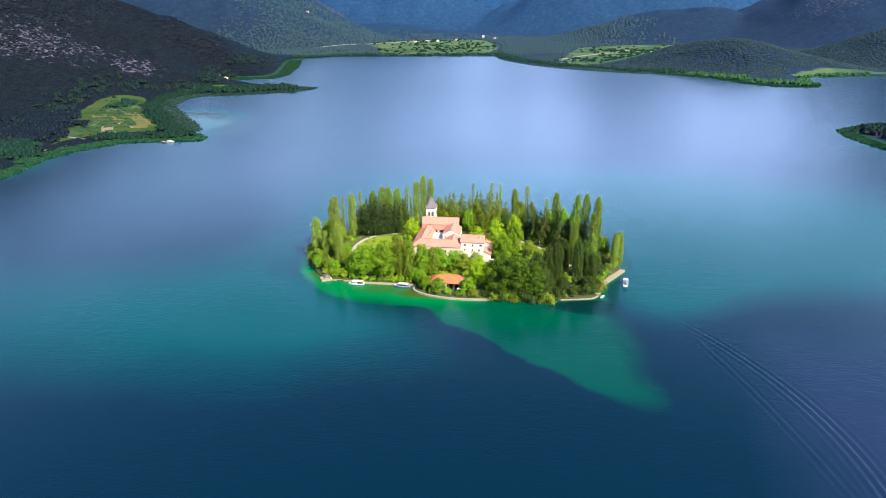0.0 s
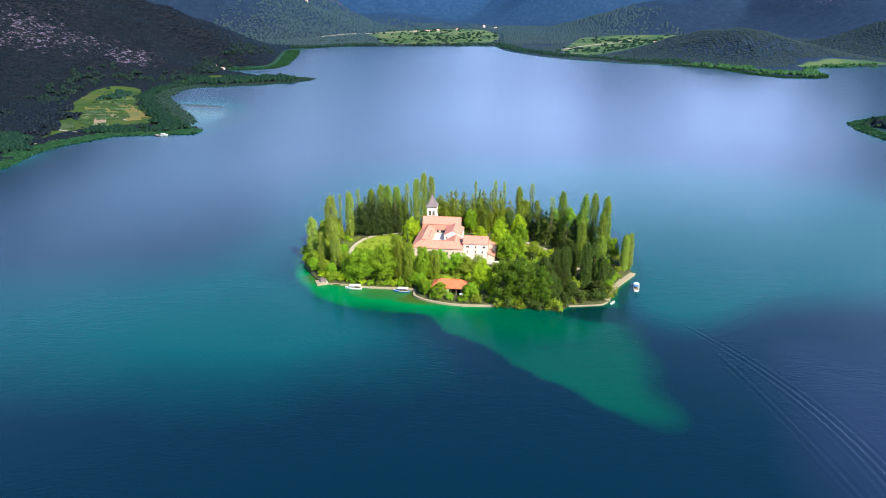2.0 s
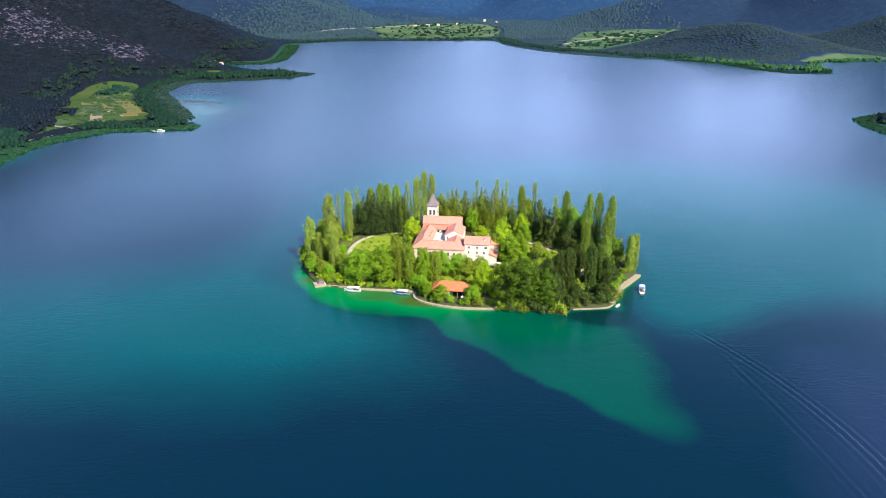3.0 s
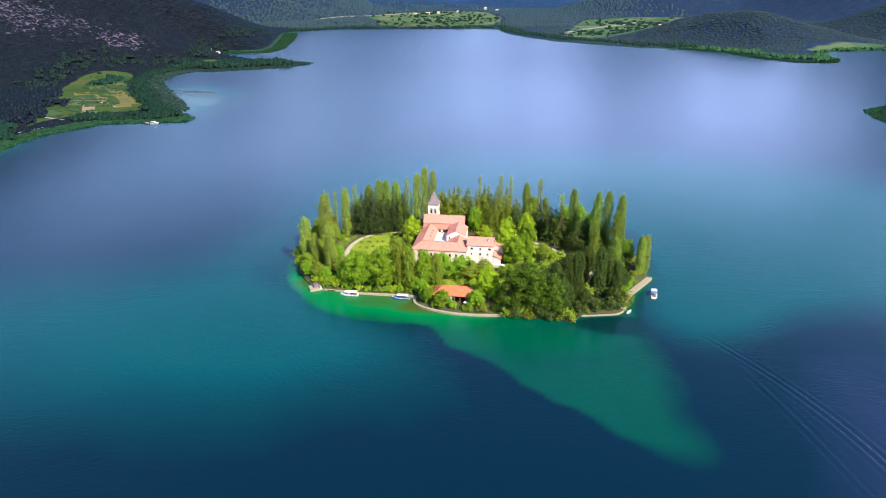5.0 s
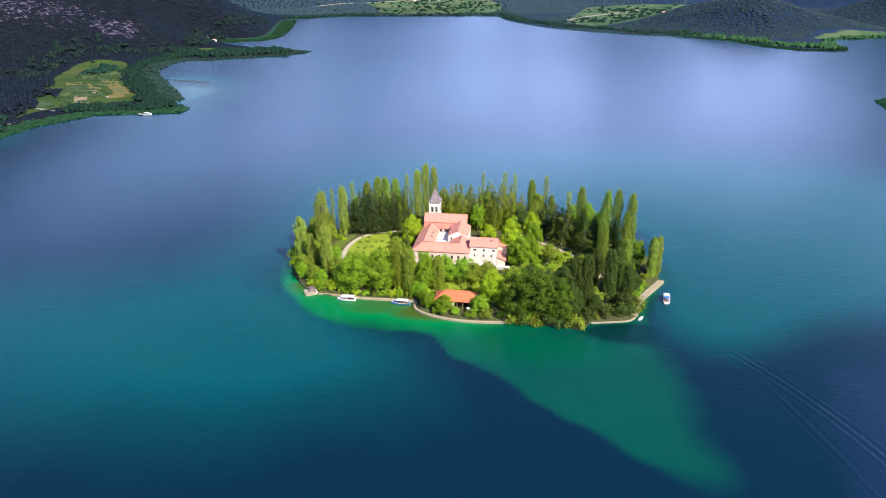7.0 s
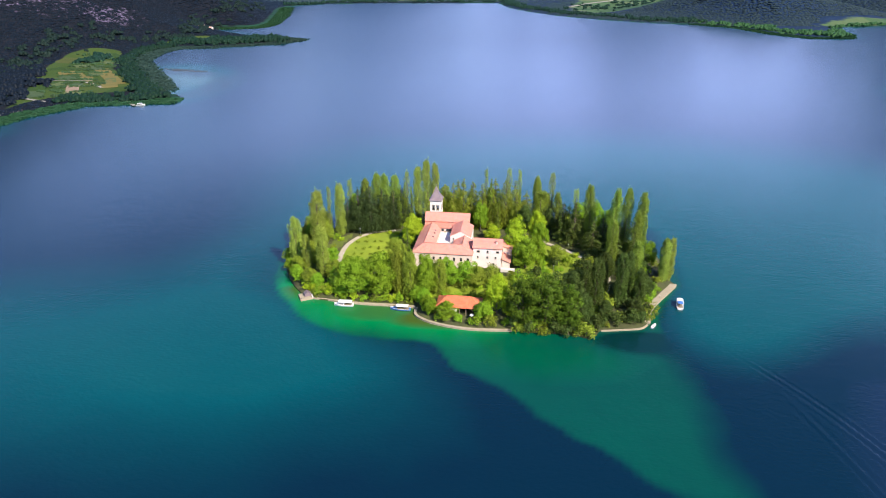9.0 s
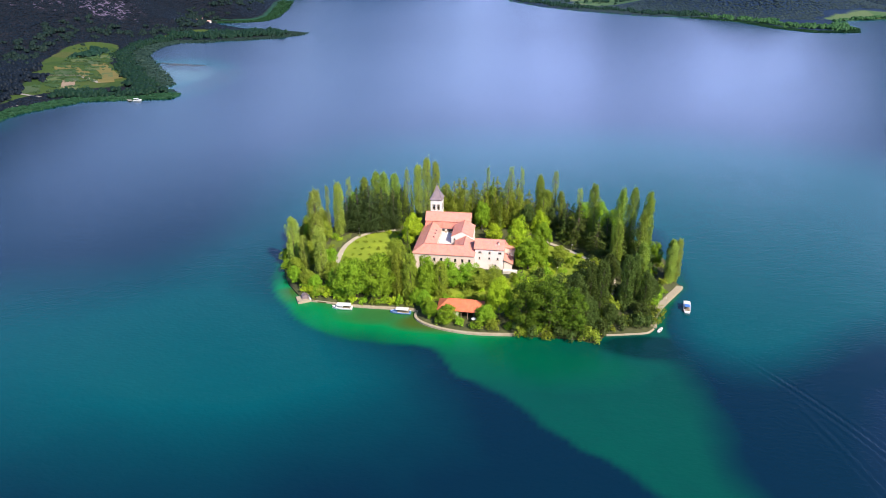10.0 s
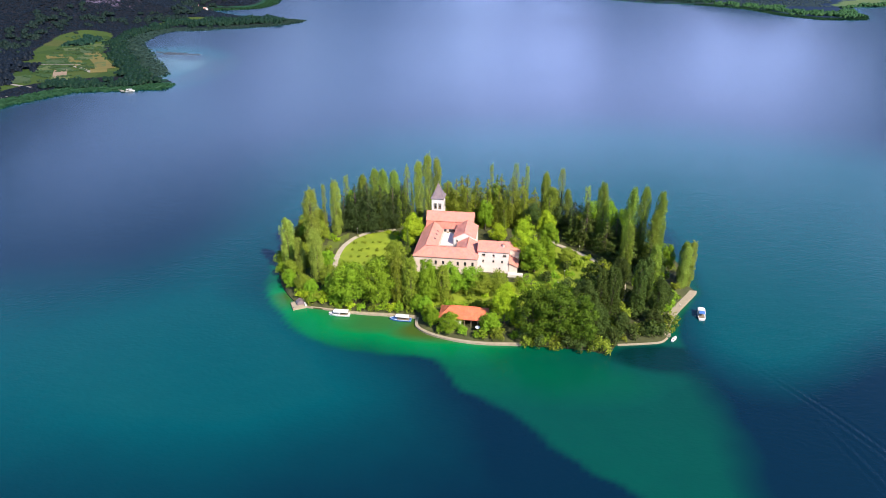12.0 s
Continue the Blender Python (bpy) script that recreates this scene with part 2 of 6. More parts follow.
MAT = {
    "water": water_material(),
    "ground": ground_material(),
    "lawn": surface("lawn_grass", (0.16, 0.225, 0.005), (0.27, 0.345, 0.009), 0.16, 0.9, 8, 0.5),
    "rough_grass": surface("rough_grass", (0.075, 0.105, 0.008), (0.135, 0.175, 0.014), 0.25, 0.95, 8, 0.6),
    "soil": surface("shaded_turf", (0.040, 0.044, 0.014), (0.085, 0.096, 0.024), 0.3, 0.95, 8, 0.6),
    "gravel": surface("pale_gravel", (0.36, 0.31, 0.24), (0.52, 0.47, 0.38), 0.6, 0.95, 14, 0.4),
    "stone": surface("limestone", (0.294, 0.247, 0.162), (0.415, 0.356, 0.254), 0.7, 0.85, 8, 0.4),
    "plaster": surface("pink_cream_plaster", (0.66, 0.53, 0.46), (0.77, 0.65, 0.57), 0.25, 0.85, 10, 0.15),
    "wing": surface("pale_rose_plaster", (0.74, 0.62, 0.58), (0.84, 0.73, 0.69), 0.25, 0.85, 10, 0.15),
    "white": surface("white_plaster", (0.66, 0.62, 0.57), (0.82, 0.79, 0.75), 0.3, 0.8, 10, 0.15),
    "roof": roof_material("clay_roof_tiles", (0.53, 0.205, 0.15), (0.61, 0.265, 0.205)),
    "roof_aisle": roof_material("aisle_roof_tiles", (0.50, 0.165, 0.115), (0.56, 0.21, 0.15)),
    "roof_pale": roof_material("faded_roof_tiles", (0.56, 0.29, 0.23), (0.64, 0.36, 0.30)),
    "roof_hut": roof_material("orange_roof_tiles", (0.50, 0.12, 0.05), (0.60, 0.17, 0.075)),
    "spire": surface("weathered_lead", (0.16, 0.12, 0.13), (0.27, 0.21, 0.22), 0.6, 0.6, 6, 0.3),
    "glass": glass_material(),
    "shutter": surface("dark_shutter", (0.04, 0.05, 0.04), (0.09, 0.09, 0.08), 1.0, 0.6),
    "wood": surface("grey_wood", (0.16, 0.12, 0.08), (0.30, 0.24, 0.17), 1.2, 0.8),
    "bark": surface("tree_bark", (0.07, 0.05, 0.035), (0.17, 0.14, 0.10), 1.5, 0.95, 8, 0.8),
    "boat_white": surface("white_gelcoat", (0.72, 0.72, 0.72), (0.84, 0.84, 0.84), 0.8, 0.25, 5, 0.02),
    "boat_blue": surface("blue_hull_paint", (0.05, 0.14, 0.42), (0.09, 0.22, 0.55), 0.8, 0.3, 5, 0.02),
    "dark": surface("dark_rubber", (0.02, 0.02, 0.02), (0.05, 0.05, 0.05), 1.0, 0.6),
    "metal": surface("galvanised_steel", (0.35, 0.35, 0.36), (0.55, 0.55, 0.56), 1.0, 0.4, 5, 0.05, 0.9),
    "poplar": leaf_material("poplar_leaves", (0.150, 0.222, 0.026), (0.262, 0.352, 0.048), (0.380, 0.470, 0.082)),
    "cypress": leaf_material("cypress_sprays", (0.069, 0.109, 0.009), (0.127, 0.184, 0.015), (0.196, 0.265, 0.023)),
    "conifer": leaf_material("conifer_needles", (0.020, 0.038, 0.011), (0.040, 0.066, 0.017), (0.074, 0.106, 0.026)),
    "pine": leaf_material("pine_needles", (0.101, 0.142, 0.011), (0.189, 0.243, 0.019), (0.290, 0.344, 0.032)),
    "plane": leaf_material("plane_leaves", (0.040, 0.084, 0.005), (0.074, 0.132, 0.008), (0.130, 0.202, 0.015)),
    "green_poplar": leaf_material("green_poplar_leaves", (0.092, 0.158, 0.016), (0.178, 0.262, 0.029), (0.300, 0.390, 0.054)),
    "broad": leaf_material("broad_leaves", (0.111, 0.221, 0.008), (0.179, 0.312, 0.013), (0.254, 0.403, 0.022)),
    "bright": leaf_material("yellow_green_leaves", (0.142, 0.240, 0.006), (0.311, 0.455, 0.011), (0.509, 0.632, 0.028)),
    # holm: broad leaves darkened to put cloud shade into the eastern trees
    "holm": leaf_material("shaded_leaves", (0.030, 0.055, 0.011), (0.058, 0.094, 0.018), (0.102, 0.145, 0.030)),
    # poplar leaves darkened in colour for the same cloud shade
    "shaded_green": leaf_material("shaded_poplar_leaves", (0.032, 0.060, 0.011), (0.062, 0.100, 0.016), (0.110, 0.155, 0.028)),
    "cedar": leaf_material("cedar_needles", (0.046, 0.080, 0.014), (0.100, 0.150, 0.024), (0.180, 0.236, 0.040)),
    "olive": leaf_material("olive_leaves", (0.109, 0.159, 0.011), (0.191, 0.251, 0.019), (0.288, 0.345, 0.037)),
    # leaf colour darkened and blued for cloud shadow and haze; the north pair adds more
    "woods": leaf_material("shaded_wood_leaves", (0.0042, 0.0076, 0.0132), (0.0058, 0.0100, 0.0168), (0.0080, 0.0134, 0.0205), through=0.1, north=((0.012, 0.040, 0.082), (0.024, 0.062, 0.112))),
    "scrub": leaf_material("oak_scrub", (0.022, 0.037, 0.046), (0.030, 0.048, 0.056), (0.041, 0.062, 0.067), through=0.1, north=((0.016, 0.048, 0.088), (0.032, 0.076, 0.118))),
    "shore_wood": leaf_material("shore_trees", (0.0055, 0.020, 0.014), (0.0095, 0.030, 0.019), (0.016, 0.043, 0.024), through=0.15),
    "shore_light": leaf_material("headland_bushes", (0.018, 0.052, 0.018), (0.028, 0.074, 0.024), (0.045, 0.100, 0.034), through=0.15),
    "garden_olive": leaf_material("far_olive_leaves", (0.022, 0.052, 0.020), (0.036, 0.074, 0.030), (0.055, 0.098, 0.044), through=0.15),
    # hill-foot leaves darkened to match the cloud-shadowed woods
    "foot_wood": leaf_material("shaded_foot_leaves", (0.0055, 0.0125, 0.0115), (0.0085, 0.0185, 0.0150), (0.0125, 0.0260, 0.0195), through=0.12),
    "reed_grey": leaf_material("dry_reed_blades", (0.022, 0.046, 0.040), (0.030, 0.060, 0.050), (0.042, 0.074, 0.062), through=0.2),
    "reed": leaf_material("reed_blades", (0.015, 0.050, 0.023), (0.021, 0.063, 0.028), (0.029, 0.077, 0.034), through=0.2),
}


# ---- mesh helpers ----
def link_mesh(me, name, mat, parent=None, label=""):
    if mat:
        me.materials.append(mat)
    ob = new(name, me)
    if parent:
        ob.parent = parent
    return tagged(ob, label) if label else ob


def part(name, bm, mat, parent=None, label="", smooth=False):
    me = bpy.data.meshes.new(name)
    bmesh.ops.recalc_face_normals(bm, faces=bm.faces)
    bm.to_mesh(me)
    bm.free()
    if smooth:
        me.polygons.foreach_set("use_smooth", [True] * len(me.polygons))
    return link_mesh(me, name, mat, parent, label)


def array_mesh(name, verts, faces, smooth=False):
    """A mesh from numpy arrays; all faces have the same number of corners."""
    me = bpy.data.meshes.new(name)
    n, k = faces.shape
    me.vertices.add(len(verts))
    me.vertices.foreach_set("co", np.ascontiguousarray(verts, dtype=np.float32).ravel())
    me.loops.add(n * k)
    me.loops.foreach_set("vertex_index", np.ascontiguousarray(faces, dtype=np.int32).ravel())
    me.polygons.add(n)
    me.polygons.foreach_set("loop_start", np.arange(0, n * k, k, dtype=np.int32))
    if smooth:
        me.polygons.foreach_set("use_smooth", np.ones(n, dtype=bool))
    me.update(calc_edges=True)
    return me


def thing(name, label, category, m=None, group=""):
    ob = new(name)
    ob.empty_display_size = 0.5
    if m is not None:
        ob.matrix_world = m
    return tagged(ob, label, category, group)


def add_box(bm, x0, x1, y0, y1, z0, z1):
    vs = [bm.verts.new((x, y, z)) for z in (z0, z1) for x, y in ((x0, y0), (x1, y0), (x1, y1), (x0, y1))]
    for f in ((3, 2, 1, 0), (4, 5, 6, 7), (0, 1, 5, 4), (1, 2, 6, 5), (2, 3, 7, 6), (3, 0, 4, 7)):
        bm.faces.new([vs[i] for i in f])
    return vs


def add_prism(bm, points, depth):
    """points: a flat loop in 3D; depth: the vector by which it is drawn out."""
    a = [bm.verts.new(p) for p in points]
    b = [bm.verts.new(Vector(p) + Vector(depth)) for p in points]
    bm.faces.new(a)
    bm.faces.new(b[::-1])
    for i in range(len(a)):
        j = (i + 1) % len(a)
        bm.faces.new((a[j], a[i], b[i], b[j]))


def add_tube(bm, path, radii, sides=7):
    rings = []
    for i, p in enumerate(path):
        p = Vector(p)
        ahead = (Vector(path[min(i + 1, len(path) - 1)]) - Vector(path[max(i - 1, 0)])).normalized()
        side = ahead.orthogonal().normalized()
        up = ahead.cross(side)
        rings.append([bm.verts.new(p + radii[i] * (math.cos(a) * side + math.sin(a) * up)) for a in [2 * math.pi * k / sides for k in range(sides)]])
    for r, s in zip(rings, rings[1:]):
        for k in range(sides):
            bm.faces.new((r[k], r[(k + 1) % sides], s[(k + 1) % sides], s[k]))
    bm.faces.new(rings[0][::-1])
    bm.faces.new(rings[-1])


def value_noise(x, y, seed=0):
    """Smooth noise in 0..1 on a unit lattice, for arrays."""
    xi, yi = np.floor(x).astype(np.int64), np.floor(y).astype(np.int64)
    fx, fy = x - xi, y - yi
    fx, fy = fx * fx * (3 - 2 * fx), fy * fy * (3 - 2 * fy)
    def at(a, b):
        n = (a * 374761393 + b * 668265263 + seed * 974711) & 0x7FFFFFFF
        n = ((n ^ (n >> 13)) * 1274126177) & 0x7FFFFFFF
        return ((n ^ (n >> 16)) & 0xFFFF) / 65535.0
    top = at(xi, yi) * (1 - fx) + at(xi + 1, yi) * fx
    low = at(xi, yi + 1) * (1 - fx) + at(xi + 1, yi + 1) * fx
    return top * (1 - fy) + low * fy


def fbm(x, y, scale, octaves=4, seed=0):
    total, amp, norm = 0.0, 1.0, 0.0
    for k in range(octaves):
        total = total + amp * value_noise(x / scale * 2**k, y / scale * 2**k, seed + k)
        norm += amp
        amp *= 0.5
    return total / norm


def signed_distance(x, y, loop):
    """Distance to a closed outline; positive inside."""
    loop = np.array(loop, float)
    best, inside = np.full(x.shape, 1e18), np.zeros(x.shape, bool)
    for (ax, ay), (bx, by) in zip(loop, np.roll(loop, -1, 0)):
        ex, ey = bx - ax, by - ay
        t = np.clip(((x - ax) * ex + (y - ay) * ey) / (ex * ex + ey * ey), 0, 1)
        best = np.minimum(best, (x - ax - t * ex) ** 2 + (y - ay - t * ey) ** 2)
        inside ^= ((ay > y) != (by > y)) & (x < ex * (y - ay) / (ey if ey else 1e-9) + ax)
    return np.where(inside, 1, -1) * np.sqrt(best)


def rounded(points, steps=4):
    """A closed smooth line through the points."""
    out, n = [], len(points)
    for i in range(n):
        p0, p1, p2, p3 = (Vector(points[(i + k - 1) % n]) for k in range(4))
        for s in range(steps):
            t = s / steps
            out.append(0.5 * (2 * p1 + (p2 - p0) * t + (2 * p0 - 5 * p1 + 4 * p2 - p3) * t * t + (3 * p1 - p0 - 3 * p2 + p3) * t**3))
    return [(p.x, p.y) for p in out]


def spaced(*runs):
    """Grid lines: runs of (start, end, step)."""
    return np.unique(np.concatenate([np.arange(a, b, s) for a, b, s in runs]).round(3))


def grid_faces(nx, ny):
    i = np.arange(nx * ny).reshape(ny, nx)
    return np.stack([i[:-1, :-1], i[:-1, 1:], i[1:, 1:], i[1:, :-1]], -1).reshape(-1, 4)

# ---- the lake basin ----
LAKE = [
    (-424, 223), (-438, 285), (-430, 335), (-399, 388), (-353, 396), (-320, 402), (-322, 436), (-352, 454), (-385, 504), (-430, 576),
    (-482, 662), (-509, 757), (-494, 818), (-435, 820), (-345, 860), (-309, 923), (-391, 975), (-500, 1060), (-535, 1129), (-455, 1160),
    (-500, 1440), (-545, 1675), (-490, 1805), (-338, 1845), (-133, 1838), (60, 1850), (90, 1670), (187, 1414), (350, 1229), (454, 1184),
    (518, 1116), (543, 1000), (581, 938), (640, 935), (672, 997), (714, 1099), (813, 1134), (1000, 1060), (1120, 900), (1000, 690),
    (700, 560), (525, 505), (452, 466), (441, 428), (439, 380), (441, 320), (600, -300), (450, -1100), (-350, -1150), (-560, -300),
]
LAKE_LINE = rounded(LAKE, 3)
# hills: centre x, y, half-lengths, turn in degrees, height
HILLS = [
    (-1330, 1180, 720, 620, 20, 290), (-1150, 2750, 560, 560, 0, 330), (-750, 3950, 900, 420, -6, 430), (400, 4600, 3600, 200, 0, 300),
    (950, 3800, 800, 440, 12, 430), (900, 2650, 420, 330, 10, 130), (2050, 2500, 820, 760, 0, 470), (640, 1370, 230, 170, -25, 62),
    (1260, 1500, 280, 240, 0, 110), (-1500, -300, 600, 900, 0, 260), (1500, -300, 600, 900, 0, 240), (0, -2100, 1500, 500, 0, 240),
    (-420, 3150, 420, 300, 0, 60), (-1900, 2000, 500, 800, 0, 330),
]


def hill_height(x, y):
    h = 0.0 * x
    for cx, cy, rx, ry, turn, top in HILLS:
        c, s = math.cos(radians(turn)), math.sin(radians(turn))
        u, v = ((x - cx) * c + (y - cy) * s) / rx, ((y - cy) * c - (x - cx) * s) / ry
        g = np.exp(-(u * u + v * v)) - 0.14
        h = np.maximum(h, top * np.clip(g, 0, 1) / 0.86) + 0.15 * np.minimum(h, top * np.clip(g, 0, 1))
    return h


def land_height(x, y):
    d = -signed_distance(x, y, LAKE_LINE) + (fbm(x, y, 45, 3, 5) - 0.5) * 8
    land = 0.3 + np.clip(d, 0, 30) * 0.045 + np.clip(d - 30, 0, 900) * 0.022
    hill = hill_height(x, y)
    rough = (fbm(x, y, 420, 4, 11) - 0.5) * 1.1 + (fbm(x, y, 130, 3, 21) - 0.5) * 0.45
    hill = hill * (1 + rough * 0.75) * np.clip(d / 160, 0, 1)
    bed = -np.clip(-d * 0.12, 0.05, 15)
    return np.where(d > 0, land + hill, bed), d


def blob(x, y, cx, cy, rx, ry, turn=0.0):
    c, s = math.cos(radians(turn)), math.sin(radians(turn))
    u, v = ((x - cx) * c + (y - cy) * s) / rx, ((y - cy) * c - (x - cx) * s) / ry
    return np.clip(1.6 - np.sqrt(u * u + v * v) * 1.1, 0, 1)


# meadow outlines round the lake
FIELDS = [
    [(-570, 595), (-596, 680), (-588, 750), (-548, 752), (-516, 680), (-486, 610), (-446, 556), (-384, 455), (-408, 436), (-455, 398), (-464, 352), (-481, 409), (-528, 498)],
    [(-520, 840), (-470, 872), (-400, 885), (-360, 905), (-420, 925), (-500, 900)],
    [(-300, 1930), (-340, 2150), (-420, 2450), (-250, 2650), (0, 2700), (90, 2500), (110, 2200), (60, 1960), (-100, 1920)],
    [(250, 1500), (320, 1850), (420, 2150), (700, 2200), (820, 1950), (700, 1680), (560, 1500), (440, 1420)],
    [(690, 1120), (730, 1180), (850, 1230), (980, 1180), (860, 1150)],
]


def meadow_map(x, y):
    m = 0.0 * x
    for loop in FIELDS:
        m = np.maximum(m, np.clip(0.5 + signed_distance(x, y, rounded(loop, 3)) / (14 + 66 * (loop[0][1] > 1000)), 0, 1))
    return m


def rock_map(x, y):
    return np.maximum.reduce([0.46 * blob(x, y, -790, 850, 170, 85, 25), 0.26 * blob(x, y, -1000, 1050, 280, 240), 0.45 * blob(x, y, 1500, 2300, 350, 200, 30), 0.5 * blob(x, y, -700, 2900, 160, 80), 0.5 * blob(x, y, -640, 900, 60, 50, 30)])


gx = spaced((-5200, -1200, 80), (-1200, -300, 11), (-300, 500, 20), (500, 1400, 20), (1400, 5300, 80))
gy = spaced((-3200, -1300, 90), (-1300, 150, 40), (150, 1300, 11), (1300, 2400, 20), (2400, 4700, 36))
X, Y = np.meshgrid(gx, gy)
Z, SHORE = land_height(X.ravel(), Y.ravel())
me = array_mesh("ground", np.stack([X.ravel(), Y.ravel(), Z], 1), grid_faces(len(gx), len(gy)), True)
# the third value is the share of haze painted on far land
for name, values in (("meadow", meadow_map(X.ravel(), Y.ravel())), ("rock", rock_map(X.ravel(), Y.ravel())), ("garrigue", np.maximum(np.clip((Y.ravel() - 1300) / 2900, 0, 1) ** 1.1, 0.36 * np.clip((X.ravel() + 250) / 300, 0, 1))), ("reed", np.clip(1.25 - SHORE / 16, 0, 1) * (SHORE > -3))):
    me.attributes.new(name, "FLOAT", "POINT").data.foreach_set("value", np.asarray(values, np.float32))
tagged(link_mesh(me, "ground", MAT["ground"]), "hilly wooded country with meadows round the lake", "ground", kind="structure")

# ---- the island's outline: quay in front, wooded bank behind ----
ISLAND = [
    (-99, 30), (-93, 13), (-86, 2), (-80, -3.6), (-64.6, -6.6), (-53, -8.2), (-42, -9), (-33.2, -10.4), (-32.4, -17), (-27.7, -21.3),
    (-19, -25), (-8.6, -27), (5.9, -27.2), (14, -28.6), (24, -29.2), (31, -30.5), (35, -32.0), (39, -29.5), (42, -26.3), (51.6, -25.2), (57.5, -24.0), (61.0, -20.8),
    (62.6, -13), (68, -4.5), (80.8, 11.2), (80.5, 17), (82.5, 30), (79, 48), (64, 74), (40, 90), (8, 97), (-22, 97), (-52, 92), (-78, 80), (-93, 62), (-100, 45),
]
ISLAND_LINE = rounded(ISLAND, 3)
# deep edge of the shallow bank that runs out from the island
BANK = [
    (-103, 40), (-97, 8), (-86, -10), (-78, -19), (-66, -27), (-50, -32), (-35, -35), (-22, -40), (-13, -55), (0, -66), (12, -78), (24, -90),
    (40, -104), (55, -114), (66, -112), (64, -88), (66, -60), (66, -24), (71, -6), (83, 10), (84, 45), (67, 80), (0, 104), (-60, 98), (-99, 68),
]
BANK_LINE = rounded(BANK, 3)


def water_depth(x, y):
    """Metres of water over the open bed and over the shelf, which set its colour, and where the shelf is: the bank, its
    clear sandy strip under the quay, and broad patches of teal and dark open water.
    """
    isle = -signed_distance(x, y, ISLAND_LINE)
    bank = signed_distance(x, y, BANK_LINE) + (fbm(x, y, 16, 3, 31) - 0.5) * 7
    bay = np.exp(-(((x + 52) / 36) ** 2 + ((y + 21) / 11) ** 2))
    out_front = np.clip((-40 - y) / 70, 0, 1)
    # the 4.5 dip puts the front trees' shade and reflection into the colour
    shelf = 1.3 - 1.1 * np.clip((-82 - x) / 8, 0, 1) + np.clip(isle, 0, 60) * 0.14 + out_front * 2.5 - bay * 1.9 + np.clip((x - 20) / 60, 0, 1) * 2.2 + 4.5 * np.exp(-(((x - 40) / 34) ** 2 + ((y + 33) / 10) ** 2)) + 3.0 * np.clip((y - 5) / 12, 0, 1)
    # the 2.2 dip paints tree shade and reflection off the eastern quay
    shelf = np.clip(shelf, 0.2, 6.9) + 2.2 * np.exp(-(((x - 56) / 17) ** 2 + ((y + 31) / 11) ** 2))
    # the 4.0 term brings the violet tint to the south-east
    deep = 17.2 + 1.0 * np.clip(-bank / 60, 0, 1) + 4.0 * np.clip((x - 75) / 55, 0, 1) * np.clip((-5 - y) / 50, 0, 1)
    deep -= 7.8 * np.exp(-(((x + 180) / 150) ** 2 + ((y + 45) / 75) ** 2)) * np.clip(-bank / 25, 0, 1)
    deep -= 11.0 * np.exp(-(((x - 190) / 160) ** 2 + ((y - 70) / 110) ** 2)) * np.clip(-bank / 25, 0, 1)
    deep -= 7.0 * np.exp(-(((x - 105) / 42) ** 2 + ((y - 18) / 40) ** 2))
    deep -= 4.2 * np.exp(-(((x - 92) / 34) ** 2 + ((y + 26) / 26) ** 2))
    deep -= 4.0 * np.exp(-(((x + 98) / 55) ** 2 + ((y + 40) / 36) ** 2))
    deep -= 5.5 * np.exp(-(((x + 80) / 60) ** 2 + ((y - 60) / 120) ** 2))
    deep -= 9.0 * np.exp(-(((x - 60) / 200) ** 2 + ((y - 190) / 110) ** 2)) * np.clip(-bank / 25, 0, 1)
    blend = np.clip(bank / (2.6 + 11 * np.clip((x - 45) / 15, 0, 1) * np.clip((-30 - y) / 10, 0, 1)) + 0.5, 0, 1)
    shore = signed_distance(x, y, LAKE_LINE)
    deep = np.minimum(deep, 11.0 + np.clip(shore, 0, 400) * 0.16)
    deep = np.maximum(deep, 8.6 + 1.2 * fbm(x, y, 60, 3, 47))
    cove = blob(x, y, -362, 535, 60, 108, 25)
    deep = deep * (1 - cove) + cove * (2.4 + 2.5 * fbm(x, y, 40, 3, 77))
    weed = 0.0 * x
    for line in (((-335, 424), (-312, 434), (-303, 458), (-301, 500), (-306, 545)), ((-412, 583), (-385, 584), (-345, 566)), ((-360, 478), (-405, 548), (-450, 612), (-490, 680), (-500, 740))):
        for (ax, ay), (bx, by) in zip(line, line[1:]):
            t = np.clip(((x - ax) * (bx - ax) + (y - ay) * (by - ay)) / ((bx - ax) ** 2 + (by - ay) ** 2), 0, 1)
            weed = np.maximum(weed, np.exp(-((x - ax - t * (bx - ax)) ** 2 + (y - ay - t * (by - ay)) ** 2) / 200.0))
    return deep, shelf, blend, np.clip(2.6 * weed, 0, 1)


def wake_height(x, y):
    """The boat's old wake: two arms of low swells that run off to the south-east."""
    h = 0.0 * x
    for ax, ay, run, bend, width, size in ((82, -31, 38, 52, 5.5, 0.20), (94, -58, 16, 14, 4.5, 0.12)):
        s = (ay - y) / 130.0
        off = x - (ax + run * s + bend * (s - s * s))
        env = np.exp(-((off / (width * (0.45 + 0.6 * np.clip(s, 0, 1)))) ** 2)) * np.clip(s * 5, 0, 1) * np.clip(1.9 - s, 0, 1)
        h = h + size * env * np.sin(off * 2.1 + 1.5) * (0.5 + fbm(x, y, 9, 2, 61))
    s = (x - 15) / 60.0
    off = y - (-75 + 48 * s)
    h = h + 0.12 * np.exp(-((off / 7) ** 2)) * np.exp(-(((x - 35) / 26) ** 2)) * np.sin(off * 1.5)
    return h


